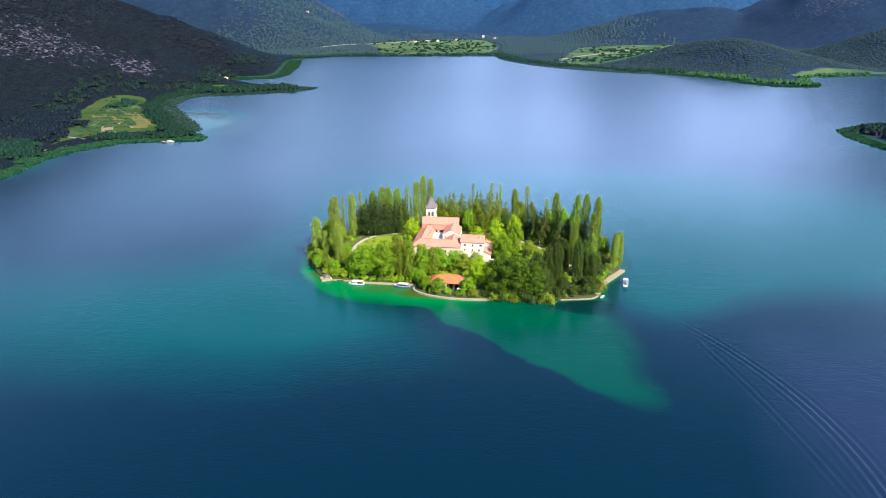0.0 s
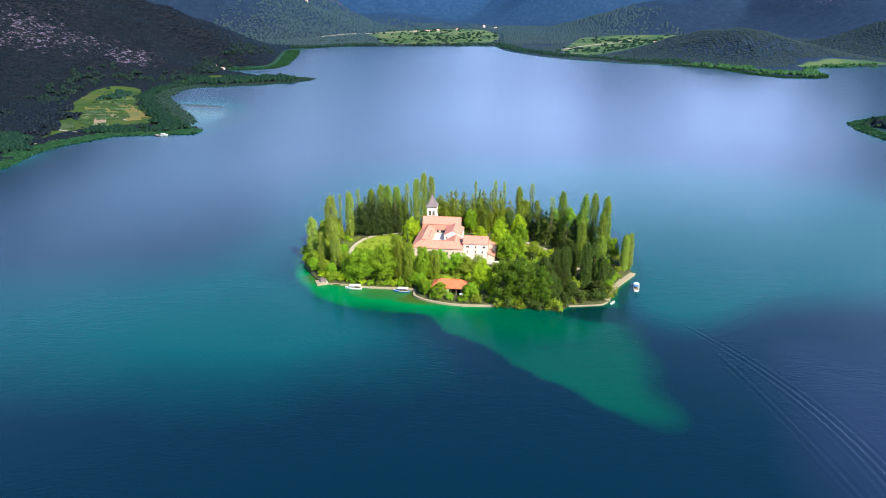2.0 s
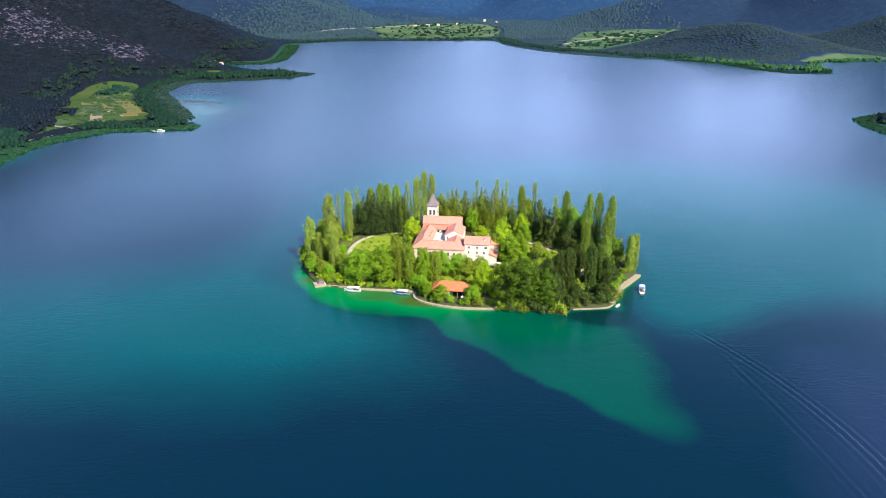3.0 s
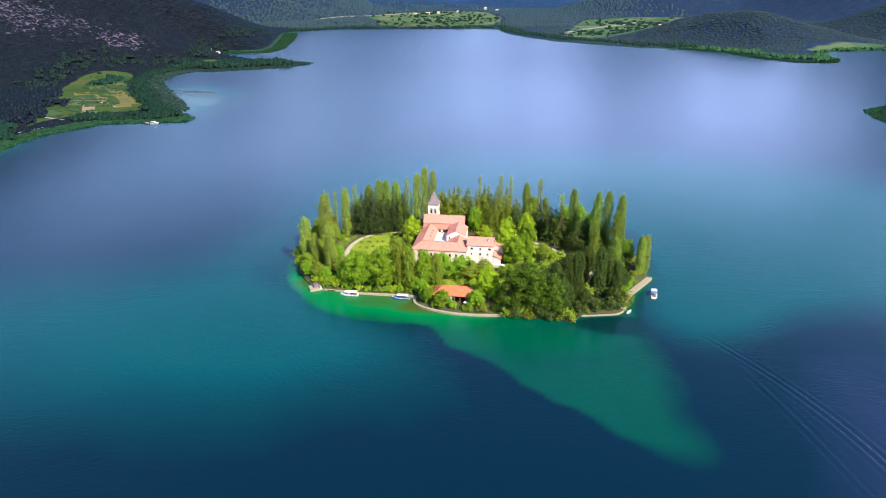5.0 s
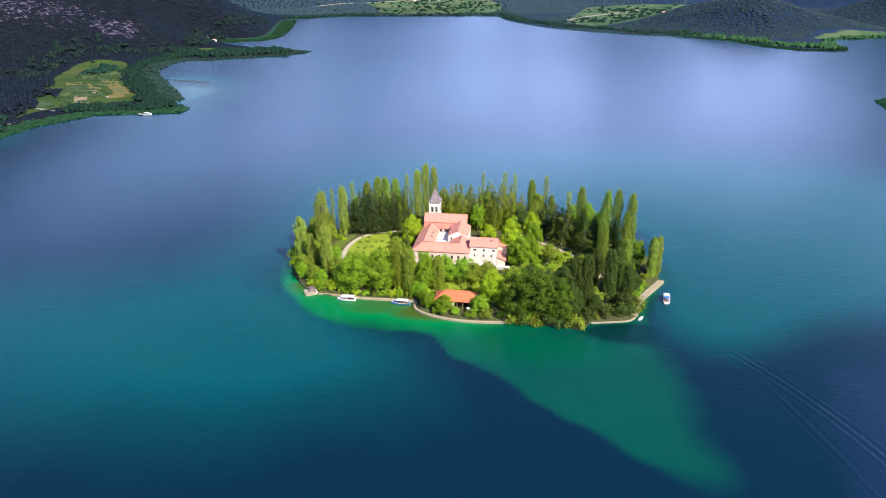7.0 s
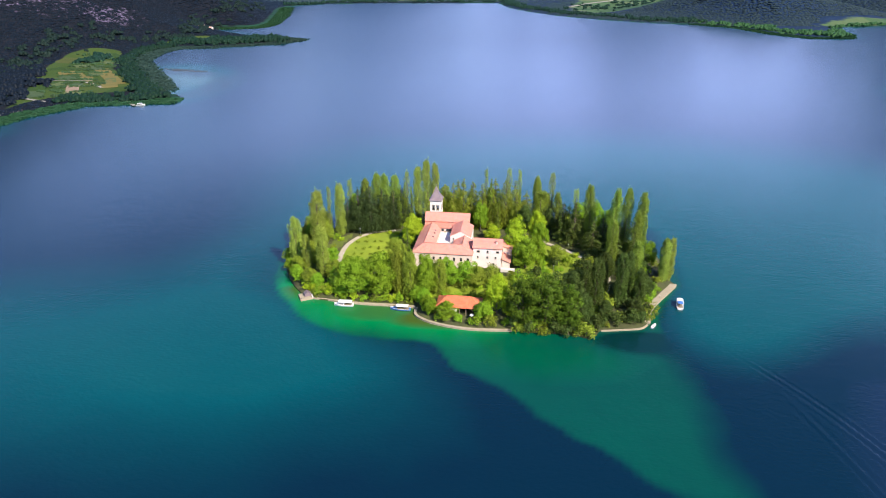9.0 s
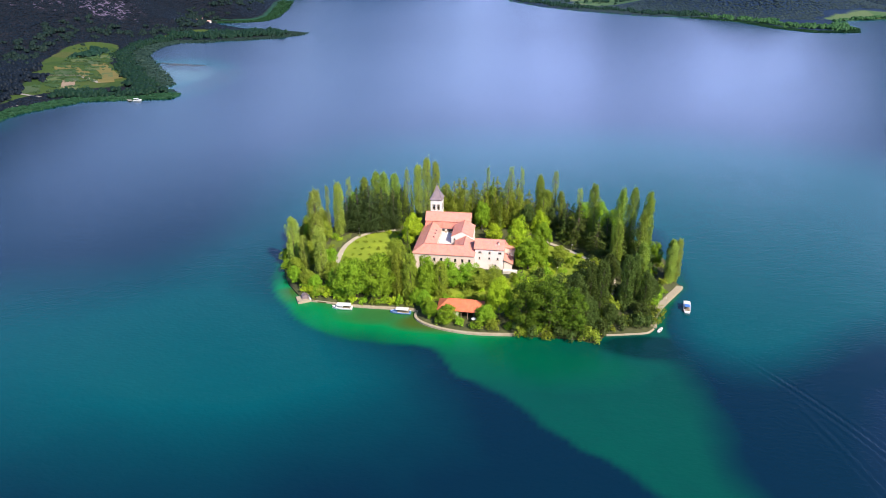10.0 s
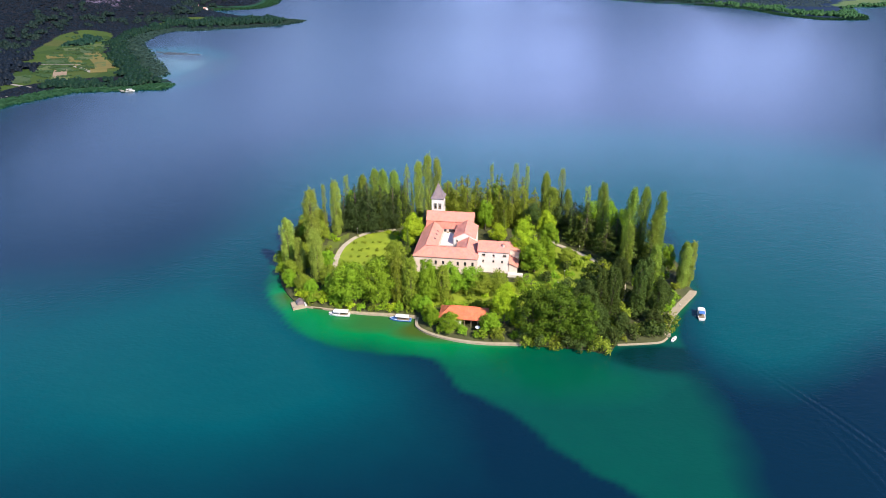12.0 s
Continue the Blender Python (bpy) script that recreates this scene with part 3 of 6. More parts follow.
wx = spaced((-5200, -700, 150), (-700, -160, 7), (-160, 66, 2.2), (66, 150, 0.9), (150, 320, 5), (320, 1300, 25), (1300, 5300, 200))
wy = spaced((-3200, -400, 100), (-400, -190, 8), (-190, -20, 1.0), (-20, 130, 2.4), (130, 420, 14), (420, 760, 6), (760, 1900, 20), (1900, 2500, 100))
X, Y = np.meshgrid(wx, wy)
X, Y = X.ravel(), Y.ravel()
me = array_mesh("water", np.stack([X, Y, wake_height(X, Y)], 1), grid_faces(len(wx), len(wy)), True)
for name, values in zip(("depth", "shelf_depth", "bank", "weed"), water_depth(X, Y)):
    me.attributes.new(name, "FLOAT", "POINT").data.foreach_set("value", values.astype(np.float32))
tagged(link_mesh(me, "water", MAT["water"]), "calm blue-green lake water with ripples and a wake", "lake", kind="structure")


# ---- island ground ----
def island_height(x, y, d):
    rise = 2.0 * np.clip(d / 10, 0, 1)
    return 0.6 + rise * 0.7 + 0.5 * (fbm(x, y, 25, 3, 3) - 0.5) * np.clip(d / 12, 0, 1)


ix, iy = spaced((-104, 86, 1.6)), spaced((-36, 100, 1.6))
bm = bmesh.new()
outline = [bm.verts.new((x, y, 0.6)) for x, y in ISLAND_LINE]
low = [bm.verts.new((x * 1.003, y * 1.003, -2.0)) for x, y in ISLAND_LINE]
for i in range(len(outline)):
    j = (i + 1) % len(outline)
    bm.faces.new((outline[i], low[i], low[j], outline[j]))
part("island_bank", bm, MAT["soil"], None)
tagged(bpy.data.objects["island_bank"], "grassy earth bank round the island at the waterline", "bank", kind="structure")
X, Y = np.meshgrid(ix, iy)
X, Y = X.ravel(), Y.ravel()
D = signed_distance(X, Y, ISLAND_LINE)
faces = grid_faces(len(ix), len(iy))
keep = (D[faces] > -1.6).all(1)
line = np.array(ISLAND_LINE)
near = np.array([np.argmin((line[:, 0] - x) ** 2 + (line[:, 1] - y) ** 2) for x, y in zip(X, Y)])
out = D < 0.3
X[out], Y[out] = line[near[out], 0], line[near[out], 1]
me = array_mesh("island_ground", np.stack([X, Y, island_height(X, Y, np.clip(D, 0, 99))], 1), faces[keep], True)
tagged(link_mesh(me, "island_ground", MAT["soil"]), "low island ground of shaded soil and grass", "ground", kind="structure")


def ground_z(x, y):
    x, y = np.array([float(x)]), np.array([float(y)])
    return float(island_height(x, y, np.clip(signed_distance(x, y, ISLAND_LINE), 0, 99))[0])


def patch(name, loop, mat, label, category, lift=0.06, step=1.5):
    """A thin turf or gravel sheet that follows the ground."""
    loop = rounded(loop, 4)
    xs, ys = np.array(loop).T
    gx, gy = spaced((xs.min() - step, xs.max() + 2 * step, step)), spaced((ys.min() - step, ys.max() + 2 * step, step))
    X, Y = np.meshgrid(gx, gy)
    X, Y = X.ravel(), Y.ravel()
    d = signed_distance(X, Y, loop)
    faces = grid_faces(len(gx), len(gy))
    faces = faces[(d[faces] > -0.6 * step).all(1)]
    top = island_height(X, Y, np.clip(signed_distance(X, Y, ISLAND_LINE), 0, 99)) + lift
    used = np.unique(faces)
    remap = np.zeros(len(X), int)
    remap[used] = np.arange(len(used))
    ob = link_mesh(array_mesh(name, np.stack([X, Y, top], 1)[used], remap[faces], True), name, mat)
    return tagged(ob, label, category, kind="structure")


patch("lawn", [(-70, 22), (-75, 40), (-70, 56), (-62, 63), (-50, 64.5), (-46, 50), (-48, 30), (-56, 18)], MAT["lawn"], "sunlit mown lawn in the cloister garden", "lawn")
patch("lawn_west", [(-85, 22), (-84, 40), (-80, 54), (-72, 63.5), (-72.5, 58), (-75.5, 48), (-76.5, 36), (-75, 23)], MAT["rough_grass"], "rough shaded grass between the path and the poplars", "lawn", 0.05)
patch("lawn_east", [(14, 18), (12, 40), (22, 54), (34, 46), (44, 34), (46, 10), (38, -6), (26, -4), (18, 6)], MAT["lawn"], "rough sunlit grass with shrubs beside the monastery", "lawn")
patch("lawn_front", [(-34, 0), (-34, 16), (-10, 14), (12, 14), (16, 2), (0, -8), (-20, -6)], MAT["lawn"], "grass below the monastery front", "lawn", 0.05)


def ribbon(name, line, width, mat, label, category, lift=0.10, step=1.2):
    pts = [Vector(p) for p in line]
    fine = []
    for a, b in zip(pts, pts[1:]):
        n = max(2, int((b - a).length / step))
        fine += [a.lerp(b, k / n) for k in range(n)]
    fine.append(pts[-1])
    for _ in range(6):
        fine = [fine[0]] + [(fine[i - 1] + 2 * fine[i] + fine[i + 1]) / 4 for i in range(1, len(fine) - 1)] + [fine[-1]]
    bm, rows = bmesh.new(), []
    for i, p in enumerate(fine):
        d = (fine[min(i + 1, len(fine) - 1)] - fine[max(i - 1, 0)]).normalized()
        n = Vector((-d.y, d.x)) * width / 2
        rows.append([bm.verts.new((q.x, q.y, ground_z(q.x, q.y) + lift)) for q in (p - n, p, p + n)])
    for r, s in zip(rows, rows[1:]):
        for k in (0, 1):
            bm.faces.new((r[k], r[k + 1], s[k + 1], s[k]))
    return tagged(part(name, bm, mat), label, category, kind="structure")


ribbon("path_west", [(-72.5, 24), (-74, 36), (-73, 48), (-69, 58), (-62, 65), (-50, 68)], 2.4, MAT["gravel"], "pale gravel path curving round the lawn", "path")
ribbon("path_south", [(53.7, 28), (53, 17.3), (51.2, 7.8), (47.3, -3.4), (43.1, -9.7)], 1.6, MAT["gravel"], "pale trodden path between dark trees", "path")
ribbon("path_east", [(22, 59), (29, 53), (35, 47), (42, 39.5), (47, 32)], 2.2, MAT["gravel"], "pale gravel path under the trees", "path")


def quay(name, line, width, height, label):
    """A masonry quay: a low wall with a paved top, set back from the water."""
    pts = [Vector(p) for p in rounded_open(line)]
    bm, rows = bmesh.new(), []
    for i, p in enumerate(pts):
        d = (pts[min(i + 1, len(pts) - 1)] - pts[max(i - 1, 0)]).normalized()
        n = Vector((-d.y, d.x))
        o, q = p - n * 0.5, p + n * width
        rows.append([bm.verts.new(v) for v in ((o.x, o.y, -1.5), (o.x, o.y, height), (p.x, p.y, height + 0.06), (q.x, q.y, height + 0.05), (q.x, q.y, -1.5))])
    for r, s in zip(rows, rows[1:]):
        for k in range(5):
            bm.faces.new((r[k], r[(k + 1) % 5], s[(k + 1) % 5], s[k]))
    bm.faces.new(rows[0])
    bm.faces.new(rows[-1][::-1])
    return tagged(part(name, bm, MAT["stone"]), label, "quay", kind="structure")


def rounded_open(points, steps=5):
    pts = [points[0], *points, points[-1]]
    out = []
    for i in range(1, len(pts) - 2):
        p0, p1, p2, p3 = (Vector(pts[i + k - 1]) for k in range(4))
        for s in range(steps):
            t = s / steps
            out.append(0.5 * (2 * p1 + (p2 - p0) * t + (2 * p0 - 5 * p1 + 4 * p2 - p3) * t * t + (3 * p1 - p0 - 3 * p2 + p3) * t**3))
    return out + [Vector(points[-1])]


quay("quay_west", [(-82, -3.4), (-72, -4.9), (-64.6, -7), (-53, -8.6), (-42, -9.5), (-33.4, -10.6)], 1.0, 0.62, "pale stone quay along the landing bay")
quay("quay_front", [(-33, -11), (-32.8, -16.8), (-28, -21.5), (-19, -25.4), (-8.6, -27.5), (6.3, -27.8)], 0.6, 0.75, "pale curved stone quay wall below the boathouse")
quay("quay_east", [(41.5, -26.6), (51.6, -25.5), (57.6, -24.4), (60.8, -21.6)], 0.15, 0.42, "low stone quay under dark trees")
quay("quay_point", [(61.8, -20.8), (64.0, -13.4), (68.6, -5), (80.4, 10.2), (81.6, 12.6)], 2.3, 0.85, "broad paved landing quay on the point")

# ---- the monastery ----
BASE = Matrix.Translation((-36.3, 22.3, 0)) @ Matrix.Rotation(radians(-6.0), 4, "Z")
FLOOR = 1.6


def wall_panel(bm, start, along, length, z0, z1, holes, thick=0.5):
    """A wall with real openings, from boxes between them. holes: (from, to, bottom, top) along the wall; along: 'u' or 'v' and the way in."""
    (u, v), (du, dv), (nu, nv) = start, along[0], along[1]
    s_edges = sorted({0.0, length, *[e for h in holes for e in h[:2]]})
    z_edges = sorted({z0, z1, *[e for h in holes for e in h[2:]]})
    for s0, s1 in zip(s_edges, s_edges[1:]):
        for a, b in zip(z_edges, z_edges[1:]):
            sm, zm = (s0 + s1) / 2, (a + b) / 2
            if any(h[0] < sm < h[1] and h[2] < zm < h[3] for h in holes):
                continue
            corners = [(u + du * s + nu * t, v + dv * s + nv * t) for s, t in ((s0, 0), (s1, 0), (s1, thick), (s0, thick))]
            add_prism(bm, [(x, y, a) for x, y in corners], (0, 0, b - a))


def window(parent, start, along, hole, arched=False):
    """A window in its opening: stone frame, recessed pane and a sill."""
    (u, v), (du, dv), (nu, nv) = start, along[0], along[1]
    s0, s1, z0, z1 = hole
    def at(s, t, z):
        return (u + du * s + nu * t, v + dv * s + nv * t, z)
    def slab(bm, a, b, c, d, t0, t1):
        add_prism(bm, [at(a, t0, c), at(b, t0, c), at(b, t1, c), at(a, t1, c)], (0, 0, d - c))
    bm = bmesh.new()
    slab(bm, s0, s0 + 0.12, z0, z1, 0.12, 0.3)
    slab(bm, s1 - 0.12, s1, z0, z1, 0.12, 0.3)
    slab(bm, s0 + 0.12, s1 - 0.12, z1 - 0.12, z1, 0.12, 0.3)
    slab(bm, (s0 + s1) / 2 - 0.04, (s0 + s1) / 2 + 0.04, z0, z1 - 0.12, 0.14, 0.28)
    win = part("window", bm, MAT["shutter"], parent)
    bm = bmesh.new()
    slab(bm, s0 + 0.12, s1 - 0.12, z0, z1 - 0.12, 0.3, 0.34)
    part("pane", bm, MAT["glass"], win)
    bm = bmesh.new()
    slab(bm, s0 - 0.15, s1 + 0.15, z0 - 0.14, z0, -0.12, 0.1)
    part("sill", bm, MAT["stone"], win)
    return win


FRONT, BACK, LEFT, RIGHT = "front", "back", "left", "right"


def gabled(name, label, u0, u1, v0, v1, eave, ridge, axis, holes, wall="plaster", over=0.45, roof="roof", z0=None, ends=(True, True), slopes=None):
    """A range with four thick walls, gables and a tiled roof of two slopes. holes: side -> openings. Returns the thing."""
    z0 = FLOOR - 0.8 if z0 is None else z0
    ob = thing(name, label, "building", BASE.copy())
    sides = {
        FRONT: ((u0, v0), ((1, 0), (0, 1)), u1 - u0), BACK: ((u1, v1), ((-1, 0), (0, -1)), u1 - u0),
        LEFT: ((u0, v1 - 0.5), ((0, -1), (1, 0)), v1 - v0 - 1.0), RIGHT: ((u1, v0 + 0.5), ((0, 1), (-1, 0)), v1 - v0 - 1.0),
    }
    for side, (start, along, length) in sides.items():
        bm = bmesh.new()
        wall_panel(bm, start, along, length, z0, eave, holes.get(side, ()))
        if not slopes and ((axis == "v" and side in (FRONT, BACK)) or (axis == "u" and side in (LEFT, RIGHT))):
            (u, v), (du, dv), (nu, nv) = start, along[0], along[1]
            a, b = (0, length) if axis == "v" else (-0.5, length + 0.5)
            tri = [(u + du * a, v + dv * a, eave), (u + du * b, v + dv * b, eave), (u + du * (a + b) / 2, v + dv * (a + b) / 2, ridge - 0.1)]
            add_prism(bm, tri, (nu * 0.5, nv * 0.5, 0))
        part("wall", bm, MAT[wall], ob)
        for hole in holes.get(side, ()):
            window(ob, start, along, hole)
    if slopes:
        for loop in slopes:
            bm = bmesh.new()
            add_prism(bm, loop, (0, 0, 0.2))
            part("roof", bm, MAT[roof], ob)
            bm = bmesh.new()
            add_tube(bm, [(x, y, z + 0.22) for x, y, z in loop[2:4]], [0.15, 0.15], 6)
            part("ridge_tiles", bm, MAT[roof], ob)
        return ob
    tilt = (ridge - eave) / ((v1 - v0) / 2 if axis == "u" else (u1 - u0) / 2)
    drop = tilt * over
    for sign in (-1, 1):
        bm = bmesh.new()
        if axis == "u":
            m, e = (v0 + v1) / 2, (v0 - over if sign < 0 else v1 + over)
            loop = [(u0 - over * ends[0], e, eave - drop + 0.08), (u0 - over * ends[0], m, ridge + 0.08)]
            add_prism(bm, [loop[0], loop[1], (loop[1][0], loop[1][1], loop[1][2] + 0.2), (loop[0][0], loop[0][1], loop[0][2] + 0.2)], (u1 - u0 + over * (ends[0] + ends[1]), 0, 0))
        else:
            m, e = (u0 + u1) / 2, (u0 - over if sign < 0 else u1 + over)
            loop = [(e, v0 - over * ends[0], eave - drop + 0.08), (m, v0 - over * ends[0], ridge + 0.08)]
            add_prism(bm, [loop[0], loop[1], (loop[1][0], loop[1][1], loop[1][2] + 0.2), (loop[0][0], loop[0][1], loop[0][2] + 0.2)], (0, v1 - v0 + over * (ends[0] + ends[1]), 0))
        part("roof", bm, MAT[roof], ob)
    bm = bmesh.new()
    if axis == "u":
        add_tube(bm, [(u0 - over * ends[0], (v0 + v1) / 2, ridge + 0.26), (u1 + over * ends[1], (v0 + v1) / 2, ridge + 0.26)], [0.17, 0.17], 6)
    else:
        add_tube(bm, [((u0 + u1) / 2, v0 - over * ends[0], ridge + 0.26), ((u0 + u1) / 2, v1 + over * ends[1], ridge + 0.26)], [0.17, 0.17], 6)
    part("ridge_tiles", bm, MAT[roof], ob)
    return ob


def row(first, step, count, width, z0, z1):
    return [(first + k * step, first + k * step + width, z0, z1) for k in range(count)]


# the front, west and low east ranges meet under one hipped and valleyed roof round the court
EAVE, RIDGE, LAP = 10.4, 13.1, 0.45
W0, W1, WR = -1.0, 8.4, 3.5  # west range: outer wall, court wall, ridge
E0, E1, ER = 16.4, 26.8, 21.6  # east range: court wall, outer wall, ridge
F0, F1, FR = 1.2, 10.0, 5.6  # front range: outer wall, court wall, ridge
LOW = EAVE - (RIDGE - EAVE) / 4.4 * LAP
gabled("front_range", "cream monastery range with red tiled hip roof and windows", W0, E1, F0, F1, EAVE, RIDGE, "u",
       {FRONT: row(2.9, 3.2, 8, 1.0, 6.6, 8.4) + row(2.9, 3.2, 8, 1.0, 2.6, 4.3)},
       slopes=[[(W0 - LAP, F0 - LAP, LOW), (E1 + LAP, F0 - LAP, LOW), (ER, FR, RIDGE), (WR, FR, RIDGE)], [(E0, F1, EAVE), (W1, F1, EAVE), (WR, FR, RIDGE), (ER, FR, RIDGE)]])
gabled("west_range", "long cream monastery range beside the courtyard", W0, W1, F1, 31.0, EAVE, RIDGE, "v", {LEFT: row(2.0, 3.4, 6, 1.0, 6.6, 8.2)},
       slopes=[[(W0 - LAP, 31.0, LOW), (W0 - LAP, F0 - LAP, LOW), (WR, FR, RIDGE), (WR, 31.0, RIDGE)], [(W1, F1, EAVE), (W1, 31.0, EAVE), (WR, 31.0, RIDGE), (WR, FR, RIDGE)]])
gabled("east_range_low", "low cream range closing the courtyard", E0, E1, F1, 16.4, EAVE, RIDGE, "v", {}, "white",
       slopes=[[(E1 + LAP, F0 - LAP, LOW), (E1 + LAP, 16.4, LOW), (ER, 16.4, RIDGE), (ER, FR, RIDGE)], [(E0, 16.4, EAVE), (E0, F1, EAVE), (ER, FR, RIDGE), (ER, 16.4, RIDGE)]])
gabled("east_range", "taller white range with gable above the courtyard", 14.6, 24.4, 16.4, 31.0, 12.4, 15.0, "v",
       {FRONT: [(1.2, 1.9, 10.6, 11.6)], RIGHT: row(2.0, 3.4, 3, 1.0, 7.5, 9.2)}, "white", over=0.25, ends=(False, False))
gabled("east_wing", "three-storey pale monastery wing with small dark windows", 26.9, 40.0, 5.2, 14.0, 12.3, 15.0, "u",
       {FRONT: [(1.6, 3.0, 10.0, 10.9), (6.2, 7.1, 9.8, 10.9), (10.6, 12.0, 10.0, 10.9), (1.8, 2.5, 7.0, 8.1), (6.2, 7.0, 7.0, 8.1), (10.0, 10.8, 7.0, 8.1), (0.6, 1.2, 4.2, 5.2), (9.0, 9.8, 3.6, 4.7)],
        RIGHT: row(1.6, 3.0, 2, 0.9, 6.6, 7.8)}, "wing")
gabled("church_nave", "church nave with pink tiled roof and plain walls", -0.2, 21.8, 33.0, 38.8, 13.4, 16.6, "u", {FRONT: row(4.0, 4.6, 4, 0.9, 12.0, 13.1)}, ends=(True, True))


def lean_to(name, label, u0, u1, v0, v1, z_low, z_high, low_side, wall="plaster", roof="roof"):
    """A building under one slope of tiles. low_side: the side of the lower eave."""
    ob = thing(name, label, "building", BASE.copy())
    bm = bmesh.new()
    z = {FRONT: (z_low, z_low, z_high, z_high), RIGHT: (z_high, z_low, z_low, z_high)}[low_side]
    ring = [(u0, v0), (u1, v0), (u1, v1), (u0, v1)]
    lows = [bm.verts.new((u, v, FLOOR - 0.8)) for u, v in ring]
    tops = [bm.verts.new((u, v, h)) for (u, v), h in zip(ring, z)]
    bm.faces.new(lows[::-1]), bm.faces.new(tops)
    for i in range(4):
        j = (i + 1) % 4
        bm.faces.new((lows[i], lows[j], tops[j], tops[i]))
    part("wall", bm, MAT[wall], ob)
    bm = bmesh.new()
    o = 0.4
    ring = [(u0 - 0.0, v0 - o), (u1 + o, v0 - o), (u1 + o, v1), (u0 - 0.0, v1)]
    add_prism(bm, [(u, v, h + 0.06) for (u, v), h in zip(ring, z)], (0, 0, 0.2))
    part("roof", bm, MAT[roof], ob)
    return ob


lean_to("church_aisle", "church aisle under a lower tiled roof", -0.4, 17.4, 29.4, 33.0, 10.9, 12.5, FRONT, roof="roof_aisle")
aisle = bpy.data.objects["church_aisle"]
# dark panels on the solid wall stand for the loggia's inner shade
for u in (1.6, 6.2, 10.8):
    bm = bmesh.new()
    add_box(bm, u, u + 3.4, 29.32, 29.44, 9.2, 10.6)
    part("loggia_opening", bm, MAT["dark"], aisle, "dark panel standing for the shade inside the loggia")
lean_to("east_annex", "low annex with a pink tiled roof beside the wing", 40.2, 44.0, 5.0, 12.5, 5.4, 7.2, RIGHT)
lean_to("back_annex", "small tiled annex behind the wing", 40.2, 44.5, 13.0, 18.5, 8.6, 10.2, RIGHT)

def chimney(u, v, z, height, label="squat plastered chimney with a tiled cap"):
    ob = thing("chimney", label, "chimney", BASE @ Matrix.Translation((u, v, z)), "monastery chimneys")
    bm = bmesh.new()
    add_box(bm, -0.4, 0.4, -0.35, 0.35, -0.8, height)
    part("stack", bm, MAT["plaster"], ob)
    bm = bmesh.new()
    add_prism(bm, [(-0.55, -0.5, height), (0.55, -0.5, height), (0, -0.5, height + 0.45)], (0, 1.0, 0))
    part("cap", bm, MAT["roof"], ob)


chimney(37.6, 7.4, 13.6, 1.5)


def roof_hatch(u, v, z):
    ob = thing("roof_hatch", "small dark skylight set in the tiled roof", "skylight", BASE @ Matrix.Translation((u, v, z)) @ Matrix.Rotation(radians(29), 4, "Y"), "monastery skylights")
    bm = bmesh.new()
    add_box(bm, -0.5, 0.5, -0.35, 0.35, 0.0, 0.22)
    part("frame", bm, MAT["spire"], ob)
    bm = bmesh.new()
    add_box(bm, -0.4, 0.4, -0.26, 0.26, 0.22, 0.25)
    part("pane", bm, MAT["glass"], ob)


for v in (16.0, 20.5, 24.0):
    roof_hatch(6.2, v, RIDGE + 0.2 - (RIDGE - EAVE) / (W1 - WR) * (6.2 - WR))

# courtyard floor, terrace and garden wall
bm = bmesh.new()
add_box(bm, W1, E0, F1, 31.0, FLOOR - 0.6, FLOOR + 0.7)
ob = part("courtyard", bm, MAT["white"])
ob.matrix_world = BASE.copy()
tagged(ob, "pale paved monastery courtyard", "courtyard", kind="structure")
bm = bmesh.new()
add_box(bm, 40.0, 46.5, 2.0, 5.0, FLOOR - 0.8, FLOOR + 1.2)
add_box(bm, 40.0, 46.5, 1.8, 2.1, FLOOR + 1.2, FLOOR + 2.0)
ob = part("terrace", bm, MAT["white"])
ob.matrix_world = BASE.copy()
tagged(ob, "white walled terrace beside the monastery wing", "terrace", kind="structure")
bm = bmesh.new()
add_box(bm, 26.0, 31.5, 26.0, 26.5, FLOOR - 0.8, 6.0)
add_box(bm, 25.9, 31.6, 25.9, 26.6, 6.0, 6.2)
ob = part("garden_wall", bm, MAT["plaster"])
ob.matrix_world = BASE.copy()
tagged(ob, "cream garden wall joined to the monastery", "wall", kind="structure")

# cloister gallery: an arcade on the south side of a white upper terrace
gallery = thing("cloister_arcade", "white cloister arcade under a paved upper terrace", "arcade", BASE.copy())
for k in range(4):
    bm = bmesh.new()
    add_box(bm, 8.9 + k * 1.7, 9.3 + k * 1.7, 15.9, 16.3, FLOOR + 0.7, 8.0)
    add_box(bm, 8.8 + k * 1.7, 9.4 + k * 1.7, 15.8, 16.4, 8.0, 8.2)
    part("pier", bm, MAT["white"], gallery)
bm = bmesh.new()
add_box(bm, 8.6, 14.5, 15.8, 16.4, 8.2, 8.8)
part("beam", bm, MAT["white"], gallery)
bm = bmesh.new()
add_box(bm, 8.6, 14.5, 15.7, 29.3, 8.8, 9.0)
part("terrace_floor", bm, MAT["white"], gallery)
bm = bmesh.new()
add_box(bm, 8.6, 14.5, 18.4, 18.8, FLOOR + 0.7, 8.8)
part("back_wall", bm, MAT["plaster"], gallery)
for u in (10.0, 12.4):
    bm = bmesh.new()
    add_box(bm, u, u + 0.9, 28.2, 28.9, 9.0, 9.7)
    part("planter", bm, MAT["stone"], gallery)

